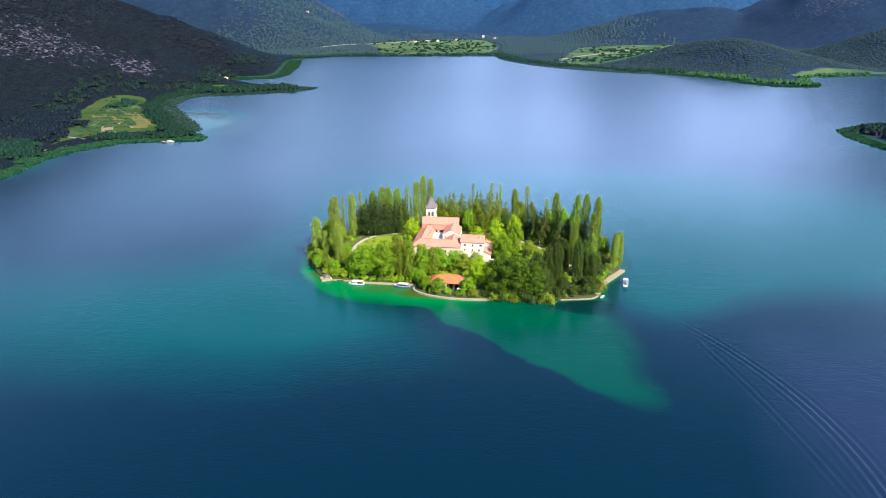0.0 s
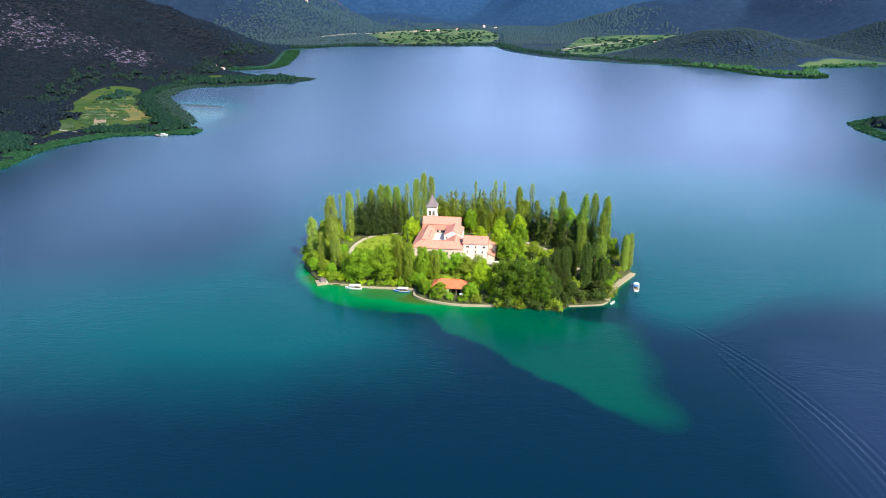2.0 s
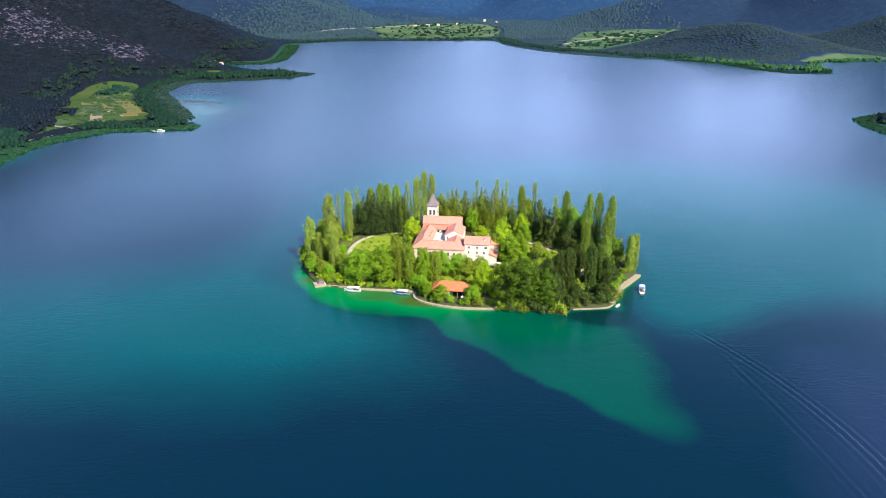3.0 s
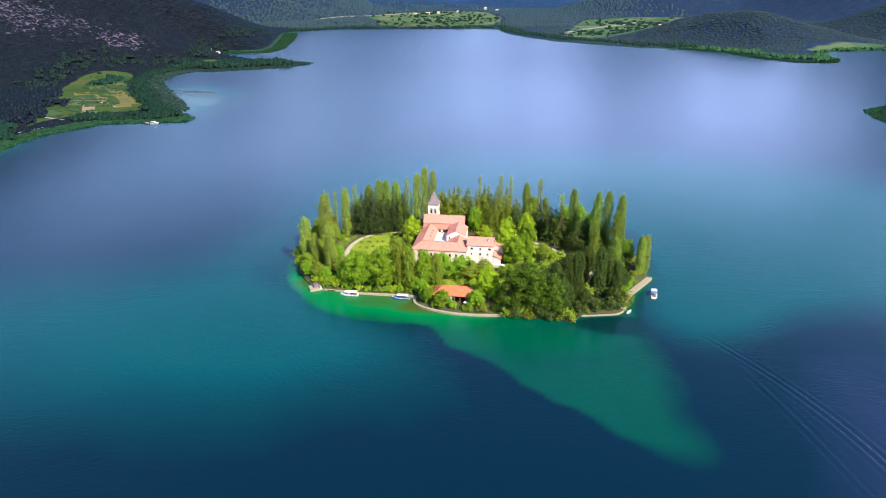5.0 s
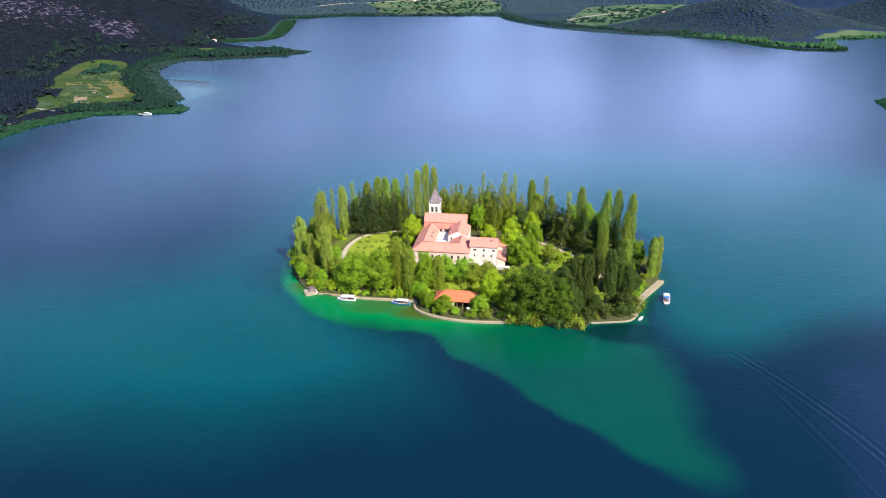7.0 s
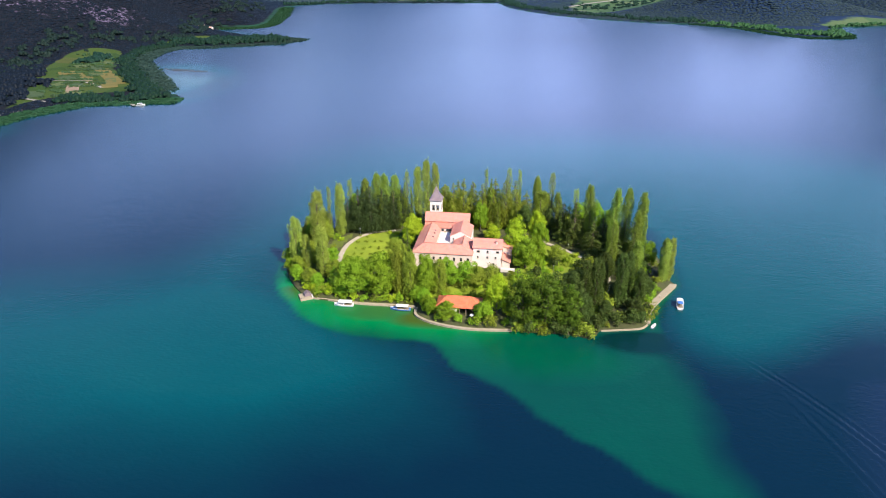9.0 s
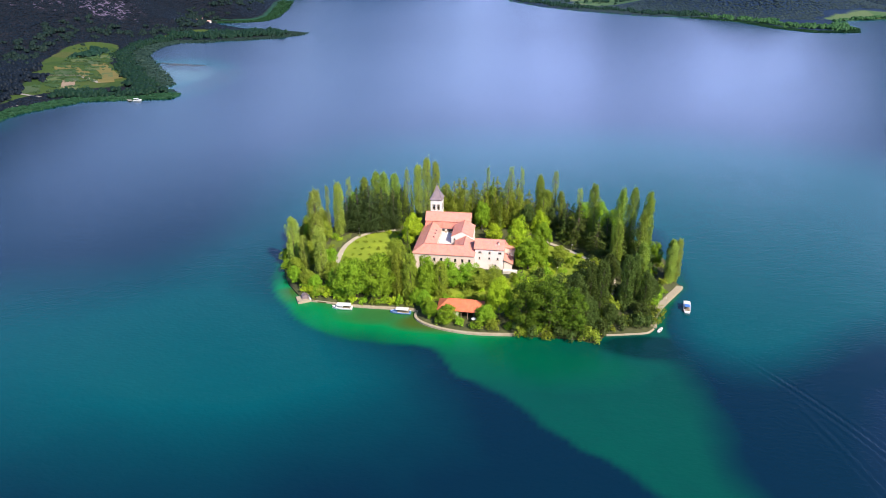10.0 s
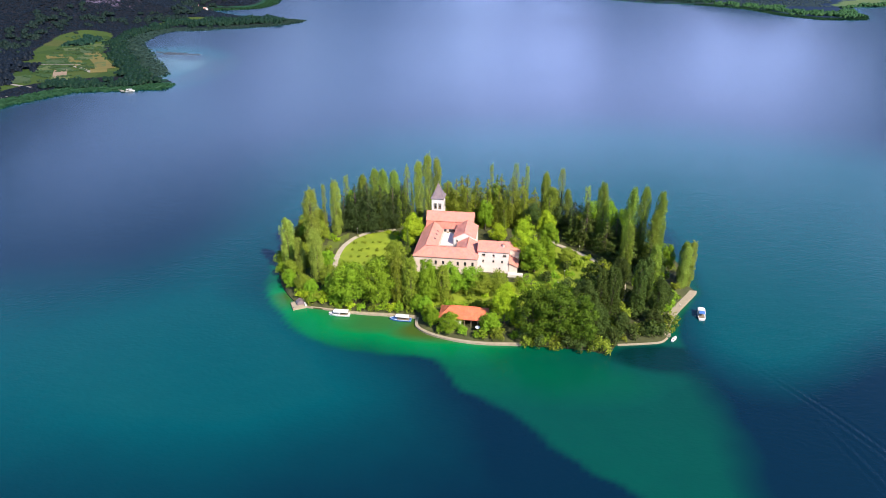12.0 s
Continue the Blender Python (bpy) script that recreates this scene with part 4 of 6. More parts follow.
# ---- bell tower ----
tower = thing("bell_tower", "white square bell tower with a pointed lead spire", "bell tower", BASE @ Matrix.Translation((3.6, 44.2, 0)))
R, TOP = 2.9, 20.6
for k, (start, along) in enumerate((((-R, -R), ((1, 0), (0, 1))), ((R, -R), ((0, 1), (-1, 0))), ((R, R), ((-1, 0), (0, -1))), ((-R, R), ((0, -1), (1, 0))))):
    bm = bmesh.new()
    cut = 0.0 if k % 2 == 0 else 0.55
    (u, v), (d, n) = start, along
    start = (u + d[0] * cut, v + d[1] * cut)
    holes = [(1.25 - cut, 2.35 - cut, 15.4, 18.4), (3.45 - cut, 4.55 - cut, 15.4, 18.4)]
    wall_panel(bm, start, along, 2 * R - 2 * cut, FLOOR - 0.8, TOP, holes, 0.55)
    part("wall", bm, MAT["white"], tower)
    for a, b, z0, z1 in holes:
        bm = bmesh.new()
        for s in (a - 0.16, b):
            p = [(start[0] + d[0] * q + n[0] * t, start[1] + d[1] * q + n[1] * t, z0) for q, t in ((s, -0.06), (s + 0.16, -0.06), (s + 0.16, 0.2), (s, 0.2))]
            add_prism(bm, p, (0, 0, z1 - z0 + 0.2))
        part("jamb", bm, MAT["stone"], tower)
bm = bmesh.new()
add_box(bm, -2.3, 2.3, -2.3, 2.3, 14.6, 14.9)
part("belfry_floor", bm, MAT["wood"], tower)
bm = bmesh.new()
add_box(bm, -3.2, 3.2, -3.2, 3.2, TOP, TOP + 0.35)
part("cornice", bm, MAT["stone"], tower)
bm = bmesh.new()
rings = []
for z, r in ((TOP + 0.35, 3.45), (TOP + 1.4, 2.6), (TOP + 4.0, 1.35), (TOP + 7.2, 0.12)):
    rings.append([bm.verts.new((r * sx, r * sy, z)) for sx, sy in ((-1, -1), (1, -1), (1, 1), (-1, 1))])
for a, b in zip(rings, rings[1:]):
    for i in range(4):
        bm.faces.new((a[i], a[(i + 1) % 4], b[(i + 1) % 4], b[i]))
bm.faces.new(rings[0][::-1]), bm.faces.new(rings[-1])
part("spire", bm, MAT["spire"], tower, "grey-mauve lead spire")
bm = bmesh.new()
add_box(bm, -0.05, 0.05, -0.05, 0.05, TOP + 7.1, TOP + 8.6)
add_box(bm, -0.4, 0.4, -0.05, 0.05, TOP + 8.0, TOP + 8.12)
part("cross", bm, MAT["metal"], tower)
bm = bmesh.new()
add_tube(bm, [(0, 0, 17.6), (0, 0, 17.4), (0, 0, 16.8), (0, 0, 16.4)], [0.15, 0.32, 0.42, 0.62], 10)
part("bell", bm, MAT["metal"], tower)


# ---- boathouse ----
def hip_house(name, label, m, length, depth, z0, eave, ridge, inset):
    ob = thing(name, label, "building", m)
    a, b = length / 2, depth / 2
    bm = bmesh.new()
    for x0, x1, y0, y1 in ((-a + 0.6, a - 0.6, b - 1.0, b - 0.6), (-a + 0.6, -a + 1.0, -b + 0.6, b - 1.0), (a - 1.0, a - 0.6, -b + 0.6, b - 1.0), (-a + 1.0, -0.5, -b + 0.6, -b + 1.0)):
        add_box(bm, x0, x1, y0, y1, z0, eave)
    part("wall", bm, MAT["white"], ob)
    for k in range(4):
        bm = bmesh.new()
        x = 0.6 + k * (a - 1.6) / 3
        add_box(bm, x - 0.13, x + 0.13, -b + 0.6, -b + 0.86, z0, eave)
        part("post", bm, MAT["wood"], ob)
    bm = bmesh.new()
    base = [bm.verts.new(p) for p in ((-a, -b, eave), (a, -b, eave), (a, b, eave), (-a, b, eave))]
    lip = [bm.verts.new((v.co.x, v.co.y, eave + 0.2)) for v in base]
    r0, r1 = bm.verts.new((-a + inset, 0, ridge)), bm.verts.new((a - inset, 0, ridge))
    bm.faces.new(base[::-1])
    for i in range(4):
        bm.faces.new((base[i], base[(i + 1) % 4], lip[(i + 1) % 4], lip[i]))
    bm.faces.new((lip[0], lip[1], r1, r0)), bm.faces.new((lip[1], lip[2], r1)), bm.faces.new((lip[2], lip[3], r0, r1)), bm.faces.new((lip[3], lip[0], r0))
    part("roof", bm, MAT["roof_hut"], ob, "orange-red tiled hip roof")
    bm = bmesh.new()
    add_tube(bm, [(-a + inset, 0, ridge + 0.05), (a - inset, 0, ridge + 0.05)], [0.18, 0.18], 6)
    part("ridge_tiles", bm, MAT["roof_hut"], ob)
    return ob


hip_house("boathouse", "open boathouse with an orange-red tiled hip roof", pose(-14.8, -14.8, 0, 0, 0, -6), 18.6, 9.4, 0.8, 5.3, 8.4, 4.2)
hip_house("garden_shed", "small shed with an orange-red tiled roof", pose(63.5, 22.5, 0, 0, 0, 10), 5.0, 4.0, 1.0, 4.0, 5.2, 1.6)

# ---- trees ----
RNG = np.random.default_rng(7)


def sprays(centers, normals, sizes, rng, stretch=1.0, tilt=0.32):
    """Leaf sprays: one small folded quad (two triangles) at each point, facing outwards with a scatter."""
    n = len(centers)
    nor = normals + rng.normal(0, tilt, (n, 3))
    nor /= np.linalg.norm(nor, axis=1, keepdims=True) + 1e-9
    ref = rng.normal(0, 1, (n, 3))
    a = np.cross(nor, ref)
    a /= np.linalg.norm(a, axis=1, keepdims=True) + 1e-9
    b = np.cross(nor, a)
    if stretch != 1.0:
        b = b * 0.5 + np.array([0, 0, 1.0]) * stretch * 0.5
    s = sizes[:, None]
    fold = nor * s * 0.28
    v = np.stack([centers - a * s, centers - b * s * 0.8 + fold, centers + a * s, centers + b * s * 0.8 + fold], 1).reshape(-1, 3)
    q = np.arange(n * 4).reshape(n, 4)
    return v, np.concatenate([q[:, [0, 1, 2]], q[:, [0, 2, 3]]])


def lobes_to_crown(name, lobes, radii, per_lobe, spray, rng, squash=1.0, stretch=1.0, axis_pull=0.5):
    """A crown of leaf sprays on the skins of many lobes. lobes: centres; radii: (n, 3) half-axes."""
    cs, ns, ss = [], [], []
    middle = lobes.mean(0)
    for c, r in zip(lobes, radii):
        k = max(6, int(per_lobe * (r[0] * r[2])))
        d = rng.normal(0, 1, (k, 3))
        d /= np.linalg.norm(d, axis=1, keepdims=True)
        out = (c - middle) * np.array([1, 1, 0.4])
        out /= np.linalg.norm(out) + 1e-6
        d += out * axis_pull + np.array([0, 0, 0.25])
        d /= np.linalg.norm(d, axis=1, keepdims=True)
        shell = rng.uniform(0.62, 1.05, (k, 1)) ** 0.6
        cs.append(c + d * r * shell + rng.normal(0, 0.20, (k, 3)) * r)
        ns.append(d)
        ss.append(rng.uniform(0.6, 1.25, k) * spray)
    v, f = sprays(np.concatenate(cs), np.concatenate(ns), np.concatenate(ss), rng, stretch)
    return array_mesh(name, v, f)


def trunk_mesh(name, height, radius, rng, limbs=(), lean=0.03):
    bm = bmesh.new()
    path, rad = [], []
    wob = rng.normal(0, lean, (6, 2)) * height * 0.2
    for k in range(6):
        t = k / 5
        path.append((wob[k][0] * t, wob[k][1] * t, height * t - 0.4))
        rad.append(radius * (1.25 - t) * (1.25 if k == 0 else 1.0) + 0.03)
    add_tube(bm, path, rad, 7)
    for (x, y, z), z0 in limbs:
        add_tube(bm, [(0, 0, z0), (x * 0.45, y * 0.45, z0 + (z - z0) * 0.6), (x, y, z)], [radius * 0.42, radius * 0.26, 0.05], 5)
    me = bpy.data.meshes.new(name)
    bm.to_mesh(me)
    bm.free()
    me.polygons.foreach_set("use_smooth", [True] * len(me.polygons))
    return me


def poplar(rng, sparse=False, kind="poplar"):
    """A Lombardy poplar, 30 m high and 6 m wide: steep plumes round a tall stem, blunt at the top."""
    H, R = 30.0, 2.7
    lobes, radii, limbs = [], [], []
    n = 110 if sparse else 300
    sway, lean = rng.uniform(0, 6.28), rng.uniform(-0.5, 0.5, 2)
    for k in range(n):
        t = (k + rng.uniform(0, 1)) / n
        z = 0.6 + t * (H - 2.4)
        if sparse:
            prof = R * (0.55 + 0.45 * t) * (1 - max(0, t - 0.80) * 2.2)
        else:
            prof = R * (0.86 + 0.14 * math.sin(math.pi * t) + 0.09 * math.sin(t * 11 + sway)) * math.sqrt(max(0.04, 1 - max(0, (t - 0.72) / 0.30) ** 2.4)) * (1 if t > 0.12 else 0.7 + 2.5 * t)
        a, d = rng.uniform(0, 2 * math.pi), rng.uniform(0.0, 1.0) ** 0.5 * 0.95
        lobes.append((math.cos(a) * prof * d + lean[0] * t, math.sin(a) * prof * d + lean[1] * t, z))
        w = rng.uniform(0.42, 0.78)
        radii.append((w, w, w * rng.uniform(2.6, 4.6)))
        if k % 20 == 0:
            limbs.append(((lobes[-1][0], lobes[-1][1], z + 1.5), max(1.5, z - 5)))
    for k in range(5):
        lobes.append((lean[0] + rng.uniform(-0.8, 0.8), lean[1] + rng.uniform(-0.8, 0.8), H - rng.uniform(1.2, 2.6))), radii.append((0.45, 0.45, 1.5))
    return kind, lobes_to_crown("crown", np.array(lobes), np.array(radii), 22 if sparse else 28, 0.24, rng, stretch=1.5), trunk_mesh("trunk", H * 0.93, 0.42, rng, limbs)


def cypress(rng):
    """An Italian cypress, 20 m high and 3.4 m wide."""
    H, R = 20.0, 1.5
    lobes, radii = [], []
    for k in range(46):
        t = (k + rng.uniform(0, 1)) / 46
        prof = R * (math.sin(math.pi * (0.12 + 0.88 * t) ** 0.75) ** 0.6) * (0.95 if t < 0.85 else 0.7) + 0.1
        a, d = rng.uniform(0, 2 * math.pi), rng.uniform(0.3, 0.7)
        lobes.append((math.cos(a) * prof * d, math.sin(a) * prof * d, 0.8 + t * (H - 1.6)))
        radii.append((prof * 0.55, prof * 0.55, rng.uniform(0.9, 1.5)))
    return "cypress", lobes_to_crown("crown", np.array(lobes), np.array(radii), 40, 0.27, rng, stretch=1.6), trunk_mesh("trunk", H * 0.9, 0.25, rng)


def conifer(rng, kind="conifer"):
    """A dark cedar or pine, 24 m high and 10 m wide, in uneven tiers."""
    H, R = 24.0, 4.8
    lobes, radii, limbs = [], [], []
    for k in range(17):
        t = (k + rng.uniform(-0.2, 0.2)) / 16
        z = 2.2 + max(0, t) * (H - 3.4)
        prof = R * (1 - max(0, t) ** 2.3) * rng.uniform(0.8, 1.08) + 0.45
        m = max(2, int(7 * (1 - t)) + 1)
        a0 = rng.uniform(0, 6.28)
        for j in range(m):
            a = a0 + 2 * math.pi * j / m + rng.uniform(-0.3, 0.3)
            d = prof * rng.uniform(0.45, 0.75)
            lobes.append((math.cos(a) * d, math.sin(a) * d, z + rng.uniform(-0.5, 0.5)))
            w = prof * rng.uniform(0.3, 0.48) + 0.25
            radii.append((w, w, w * 0.7 + 0.3))
            if j == 0:
                limbs.append(((lobes[-1][0], lobes[-1][1], z), z - 0.6))
    return kind, lobes_to_crown("crown", np.array(lobes), np.array(radii), 38, 0.26, rng), trunk_mesh("trunk", H * 0.95, 0.42, rng, limbs)


def cedar(rng):
    """A cedar, 22 m high and 11 m wide: flat plates of branches in open layers on a straight stem."""
    H, R = 22.0, 5.4
    lobes, radii, limbs = [], [], []
    for k in range(11):
        t = k / 10
        z = 2.0 + t * (H - 3.2)
        reach = R * (1 - t ** 1.6) * rng.uniform(0.75, 1.1) + 0.5
        m = max(3, int(7 * (1 - t)) + 1)
        a0 = rng.uniform(0, 6.28)
        for j in range(m):
            a = a0 + 2 * math.pi * j / m + rng.uniform(-0.35, 0.35)
            for q in (0.35, 0.68, 0.95):
                d = reach * q * rng.uniform(0.85, 1.1)
                w = (0.42 + 0.24 * reach * (1.1 - 0.5 * q)) * rng.uniform(0.8, 1.15)
                lobes.append((math.cos(a) * d, math.sin(a) * d, z + rng.uniform(-0.3, 0.3) - 0.5 * q * q))
                radii.append((w, w, 0.36 + 0.16 * w))
            limbs.append(((math.cos(a) * reach * 0.8, math.sin(a) * reach * 0.8, z), z - 0.5))
    return "cedar", lobes_to_crown("crown", np.array(lobes), np.array(radii), 46, 0.25, rng, axis_pull=0.3), trunk_mesh("trunk", H * 0.95, 0.45, rng, limbs)


def broadleaf(rng, kind="broad", H=18.0, R=6.5, low=0.04, peak=0.35):
    """A round-headed tree, 18 m high and 13 m wide, of many billows, leafed nearly to the ground."""
    lobes, radii, limbs = [], [], []
    for k in range(96):
        d = rng.normal(0, 1, 3)
        d /= np.linalg.norm(d)
        q = rng.uniform(0.62, 0.88) * (1 + 0.12 * math.sin(3 * math.atan2(d[1], d[0]) + 1.3))
        mid, half = H * (0.5 + low / 2), H * (0.5 - low / 2)
        slim = 1 - peak * max(0, d[2]) + 0.12 * max(0, -d[2])
        lobes.append((d[0] * R * q * slim, d[1] * R * q * slim, mid + d[2] * half * q))
        w = R * rng.uniform(0.16, 0.30)
        radii.append((w, w, w * rng.uniform(0.62, 0.95)))
        if k % 12 == 0:
            limbs.append(((d[0] * R * 0.6, d[1] * R * 0.6, mid + d[2] * half * 0.5), H * 0.22))
    for k in range(14):
        a, d = rng.uniform(0, 6.28), rng.uniform(0, 0.35) * R
        lobes.append((math.cos(a) * d, math.sin(a) * d, H * rng.uniform(0.25, 0.7)))
        radii.append((R * 0.28, R * 0.28, R * 0.28))
    return kind, lobes_to_crown("crown", np.array(lobes), np.array(radii), 48, 0.24, rng), trunk_mesh("trunk", H * 0.6, 0.40, rng, limbs)


def shrub(rng, kind="broad"):
    """A shrub, 4 m high and 5 m wide."""
    lobes, radii = [], []
    for k in range(16):
        a, d = rng.uniform(0, 6.28), rng.uniform(0, 1) ** 0.6 * 1.7
        lobes.append((math.cos(a) * d, math.sin(a) * d, rng.uniform(0.5, 3.1) * (1 - d / 5)))
        w = rng.uniform(0.6, 1.0)
        radii.append((w, w, w))
    return kind, lobes_to_crown("crown", np.array(lobes), np.array(radii), 46, 0.22, rng), trunk_mesh("trunk", 2.0, 0.12, rng)


SORTS = {
    "poplar": (lambda r: poplar(r), 4, 30.0, 5.8, "poplar_tree", "tall narrow Lombardy poplar with bright green leaves", "island poplars"),
    "dark_poplar": (lambda r: poplar(r, False, "shaded_green"), 2, 30.0, 5.8, "poplar_tree", "tall columnar tree by the water, leaf colour darkened for shade", "island poplars"),
    "green_poplar": (lambda r: poplar(r, False, "green_poplar"), 3, 30.0, 5.8, "poplar_tree", "tall columnar poplar with mid-green leaves", "island poplars"),
    "pine": (lambda r: conifer(r, "pine"), 4, 24.0, 9.6, "conifer_tree", "tall full olive-green pine behind the church", "island conifers"),
    "olive_column": (lambda r: poplar(r, False, "olive"), 3, 30.0, 5.8, "columnar_tree", "dense columnar tree with olive-brown foliage by the quay", "island columnar trees"),
    "cedar": (cedar, 3, 22.0, 11.0, "cedar_tree", "spreading green cedar with layered branches", "island conifers"),
    # holm and dark_shrub wear the leaf colour darkened for cloud shade
    "holm": (lambda r: broadleaf(r, "holm"), 2, 18.0, 13.0, "broadleaf_tree", "dense broadleaf tree, leaf colour darkened for cloud shade", "island broadleaf trees"),
    "dark_shrub": (lambda r: shrub(r, "holm"), 2, 4.0, 5.0, "shrub", "dense dark evergreen garden shrub", "island shrubs"),
    "thin_poplar": (lambda r: poplar(r, True), 3, 30.0, 5.8, "poplar_tree", "tall thin poplar with sparse pale green top", "island poplars"),
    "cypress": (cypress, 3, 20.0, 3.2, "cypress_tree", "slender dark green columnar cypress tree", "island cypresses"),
    "conifer": (conifer, 3, 24.0, 9.6, "conifer_tree", "broad dark green conifer in uneven tiers", "island conifers"),
    "broad": (lambda r: broadleaf(r), 4, 18.0, 13.0, "broadleaf_tree", "full round-headed green broadleaf tree", "island broadleaf trees"),
    "bright": (lambda r: broadleaf(r, "bright"), 2, 18.0, 13.0, "broadleaf_tree", "round-headed tree with yellow-green young leaves", "island broadleaf trees"),
    "olive": (lambda r: broadleaf(r, "olive"), 3, 18.0, 13.0, "broadleaf_tree", "round-headed tree with dull olive-green leaves", "island broadleaf trees"),
    "tall_broad": (lambda r: broadleaf(r, "plane", 24.0, 6.0, 0.0, 0.45), 3, 24.0, 12.0, "broadleaf_tree", "tall dense green plane tree leafed to the ground", "island broadleaf trees"),
    "shrub": (lambda r: shrub(r), 3, 4.0, 5.0, "shrub", "rounded leafy green garden shrub", "island shrubs"),
    "bright_shrub": (lambda r: shrub(r, "bright"), 2, 4.0, 5.0, "shrub", "yellow-green leafy garden shrub", "island shrubs"),
    "olive_shrub": (lambda r: shrub(r, "olive"), 2, 4.0, 5.0, "shrub", "dull olive-green leafy shrub", "island shrubs"),
}
PROTOS, USED = {}, {}


def plant(sort, x, y, height, width, z=None, group=None):
    """Sets one tree of a sort on the ground; the first of each shape is built, the rest are copies of it."""
    make, count, H, W, name, label, grp = SORTS[sort]
    n = USED[sort] = USED.get(sort, -1) + 1
    z = ground_z(x, y) if z is None else z
    s = width / W
    m = Matrix.LocRotScale((x, y, z), Euler((0, 0, RNG.uniform(0, 6.28))), (s, s, height / H))
    key = (sort, n % count)
    if key in PROTOS:
        first = PROTOS[key]
        ob = copy_thing(first, m @ Matrix.Diagonal((*[1 / k for k in first.scale], 1)))
    else:
        kind, crown, trunk = make(np.random.default_rng(sum(map(ord, sort)) * 10 + n))
        ob = PROTOS[key] = thing(name, label, "shrub" if "shrub" in name else "tree", None, grp)
        link_mesh(trunk, "trunk", MAT["bark"], ob)
        link_mesh(crown, "crown", MAT[kind], ob)
        ob.matrix_world = m
    if group:
        tagged(ob, group=group)
    return ob


# x, y, height, width
for x, y, h, w in ((-92.5, 26, 24, 6.6), (-84, 37, 33, 7.6), (-77, 14, 25, 6.2), (-86, 20, 18, 4.5), (-78, 61, 28, 5.8), (79.2, 17, 20.5, 4.4), (76.2, 14.5, 19.5, 4.6),
                   (-38.7, 83, 30.5, 5.6), (-33.8, 83, 34, 5.6), (-29.4, 83, 32.5, 5)):
    plant("poplar", x, y, h, w)
for x, y, h, w in ((-66, 74, 26, 6.5), (-61, 77, 28, 6.5), (-56, 79, 27.5, 6.5), (-51, 81, 26, 6), (48.5, 51, 31.5, 6.0), (57.7, 39, 33.8, 6.4), (63.2, 38, 34.4, 5.0), (69.8, 35, 34, 5.8), (66, 31, 26, 6.0), (78, 21, 18, 4.6),
                   (55, 27, 22, 5.2), (64, 14, 19, 5.6), (25, 77, 27, 5.0), (28, 74, 20, 5.0), (36, 73, 20, 5.0)):
    plant("green_poplar", x, y, h, w)
for x, y, h, w in ((-41.5, -2, 20.5, 6.4), (-36, -3.5, 21, 7.0), (-24, -1, 16, 6.5)):
    plant("olive_column", x, y, h, w)
for x, y, h, w in ((41, -13, 23, 6.6), (36.5, -13, 22, 6.2), (52, -8, 23, 6.2), (57, 0, 20, 5.6), (47, 2, 19, 5.4), (60, -8, 17, 5.6)):
    plant("dark_poplar", x, y, h, w)
for x, y, h, w in ((-74, 72, 27, 4.0), (-45, 84, 28, 4.5), (10.5, 84, 30, 3.8), (16, 84, 29, 3.2), (24.3, 77, 28, 4.2), (33, 77, 30, 4.4),
                   (-83, 60, 27, 3.0), (-2, 86, 29, 3.0), (44, 68, 24, 4)):
    plant("thin_poplar", x, y, h, w)
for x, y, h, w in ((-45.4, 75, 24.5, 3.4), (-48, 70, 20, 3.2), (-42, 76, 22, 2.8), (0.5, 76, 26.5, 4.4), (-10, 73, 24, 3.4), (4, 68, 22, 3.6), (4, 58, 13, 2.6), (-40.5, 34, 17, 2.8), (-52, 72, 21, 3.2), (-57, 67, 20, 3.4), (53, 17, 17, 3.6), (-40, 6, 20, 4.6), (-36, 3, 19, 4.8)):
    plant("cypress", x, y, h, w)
for x, y, h, w in ((-69, 66, 25, 10.5), (-63, 66, 27, 11), (-57, 69, 24, 10), (-75, 66, 20, 8), (-51, 70, 23, 8), (-47, 76, 22, 8), (37, 60, 20, 8), (54, 44, 19, 8)):
    plant("conifer", x, y, h, w)
for x, y, h, w in ((41.5, 51, 23.5, 11), (36, 57, 17, 9), (49.5, 43, 17, 12), (57, 31, 16, 11), (60, 36, 18, 9), (65, 26, 15, 9), (46, 52, 15, 10)):
    plant("cedar", x, y, h, w)
for x, y, h, w in ((-24, 78, 23, 8), (-19.5, 75, 25, 8), (-14, 74, 27.5, 8.5), (-9, 79, 25, 8), (-4, 76, 24.5, 8), (1.5, 72, 20, 7), (3, 80, 26, 8.5), (8.5, 74, 28, 9.5), (13.5, 79, 25, 9), (14, 70, 21, 7.5), (19, 72, 22, 8), (26, 67, 21, 8), (-17, 82, 24, 8), (-27, 72, 17, 6), (40, 60, 19, 8)):
    plant("pine", x, y, h, w)
for x, y, h, w in ((-59.5, -1.5, 18.5, 16.5), (-49.5, -2.2, 21, 16.5), (-30, 5, 16, 10), (-21, 6, 14, 11), (-12, 7, 12.5, 11), (15.5, 25, 16, 12), (21, 31, 14, 9), (24, 46, 15, 9), (-5, 69, 17, 8), (-64, 6, 15, 9), (-69, 3, 11, 7), (-29.5, -3, 17.5, 9), (-65.5, 0.5, 9, 7), (-33, -7, 8, 6), (46, 62, 19, 10), (60, 56, 18, 10), (72, 26, 15, 8), (54, 62, 20, 10), (-88, 48, 16, 9), (-72, 76, 19, 10), (-92, 60, 14, 9)):
    plant("broad", x, y, h, w)
for x, y, h, w in ((-39.5, 50, 17.5, 11.5), (11.5, 37, 20.5, 12), (0.5, -17, 19, 9.5), (1, 56, 9, 9), (23, 52, 19, 9)):
    plant("bright", x, y, h, w)
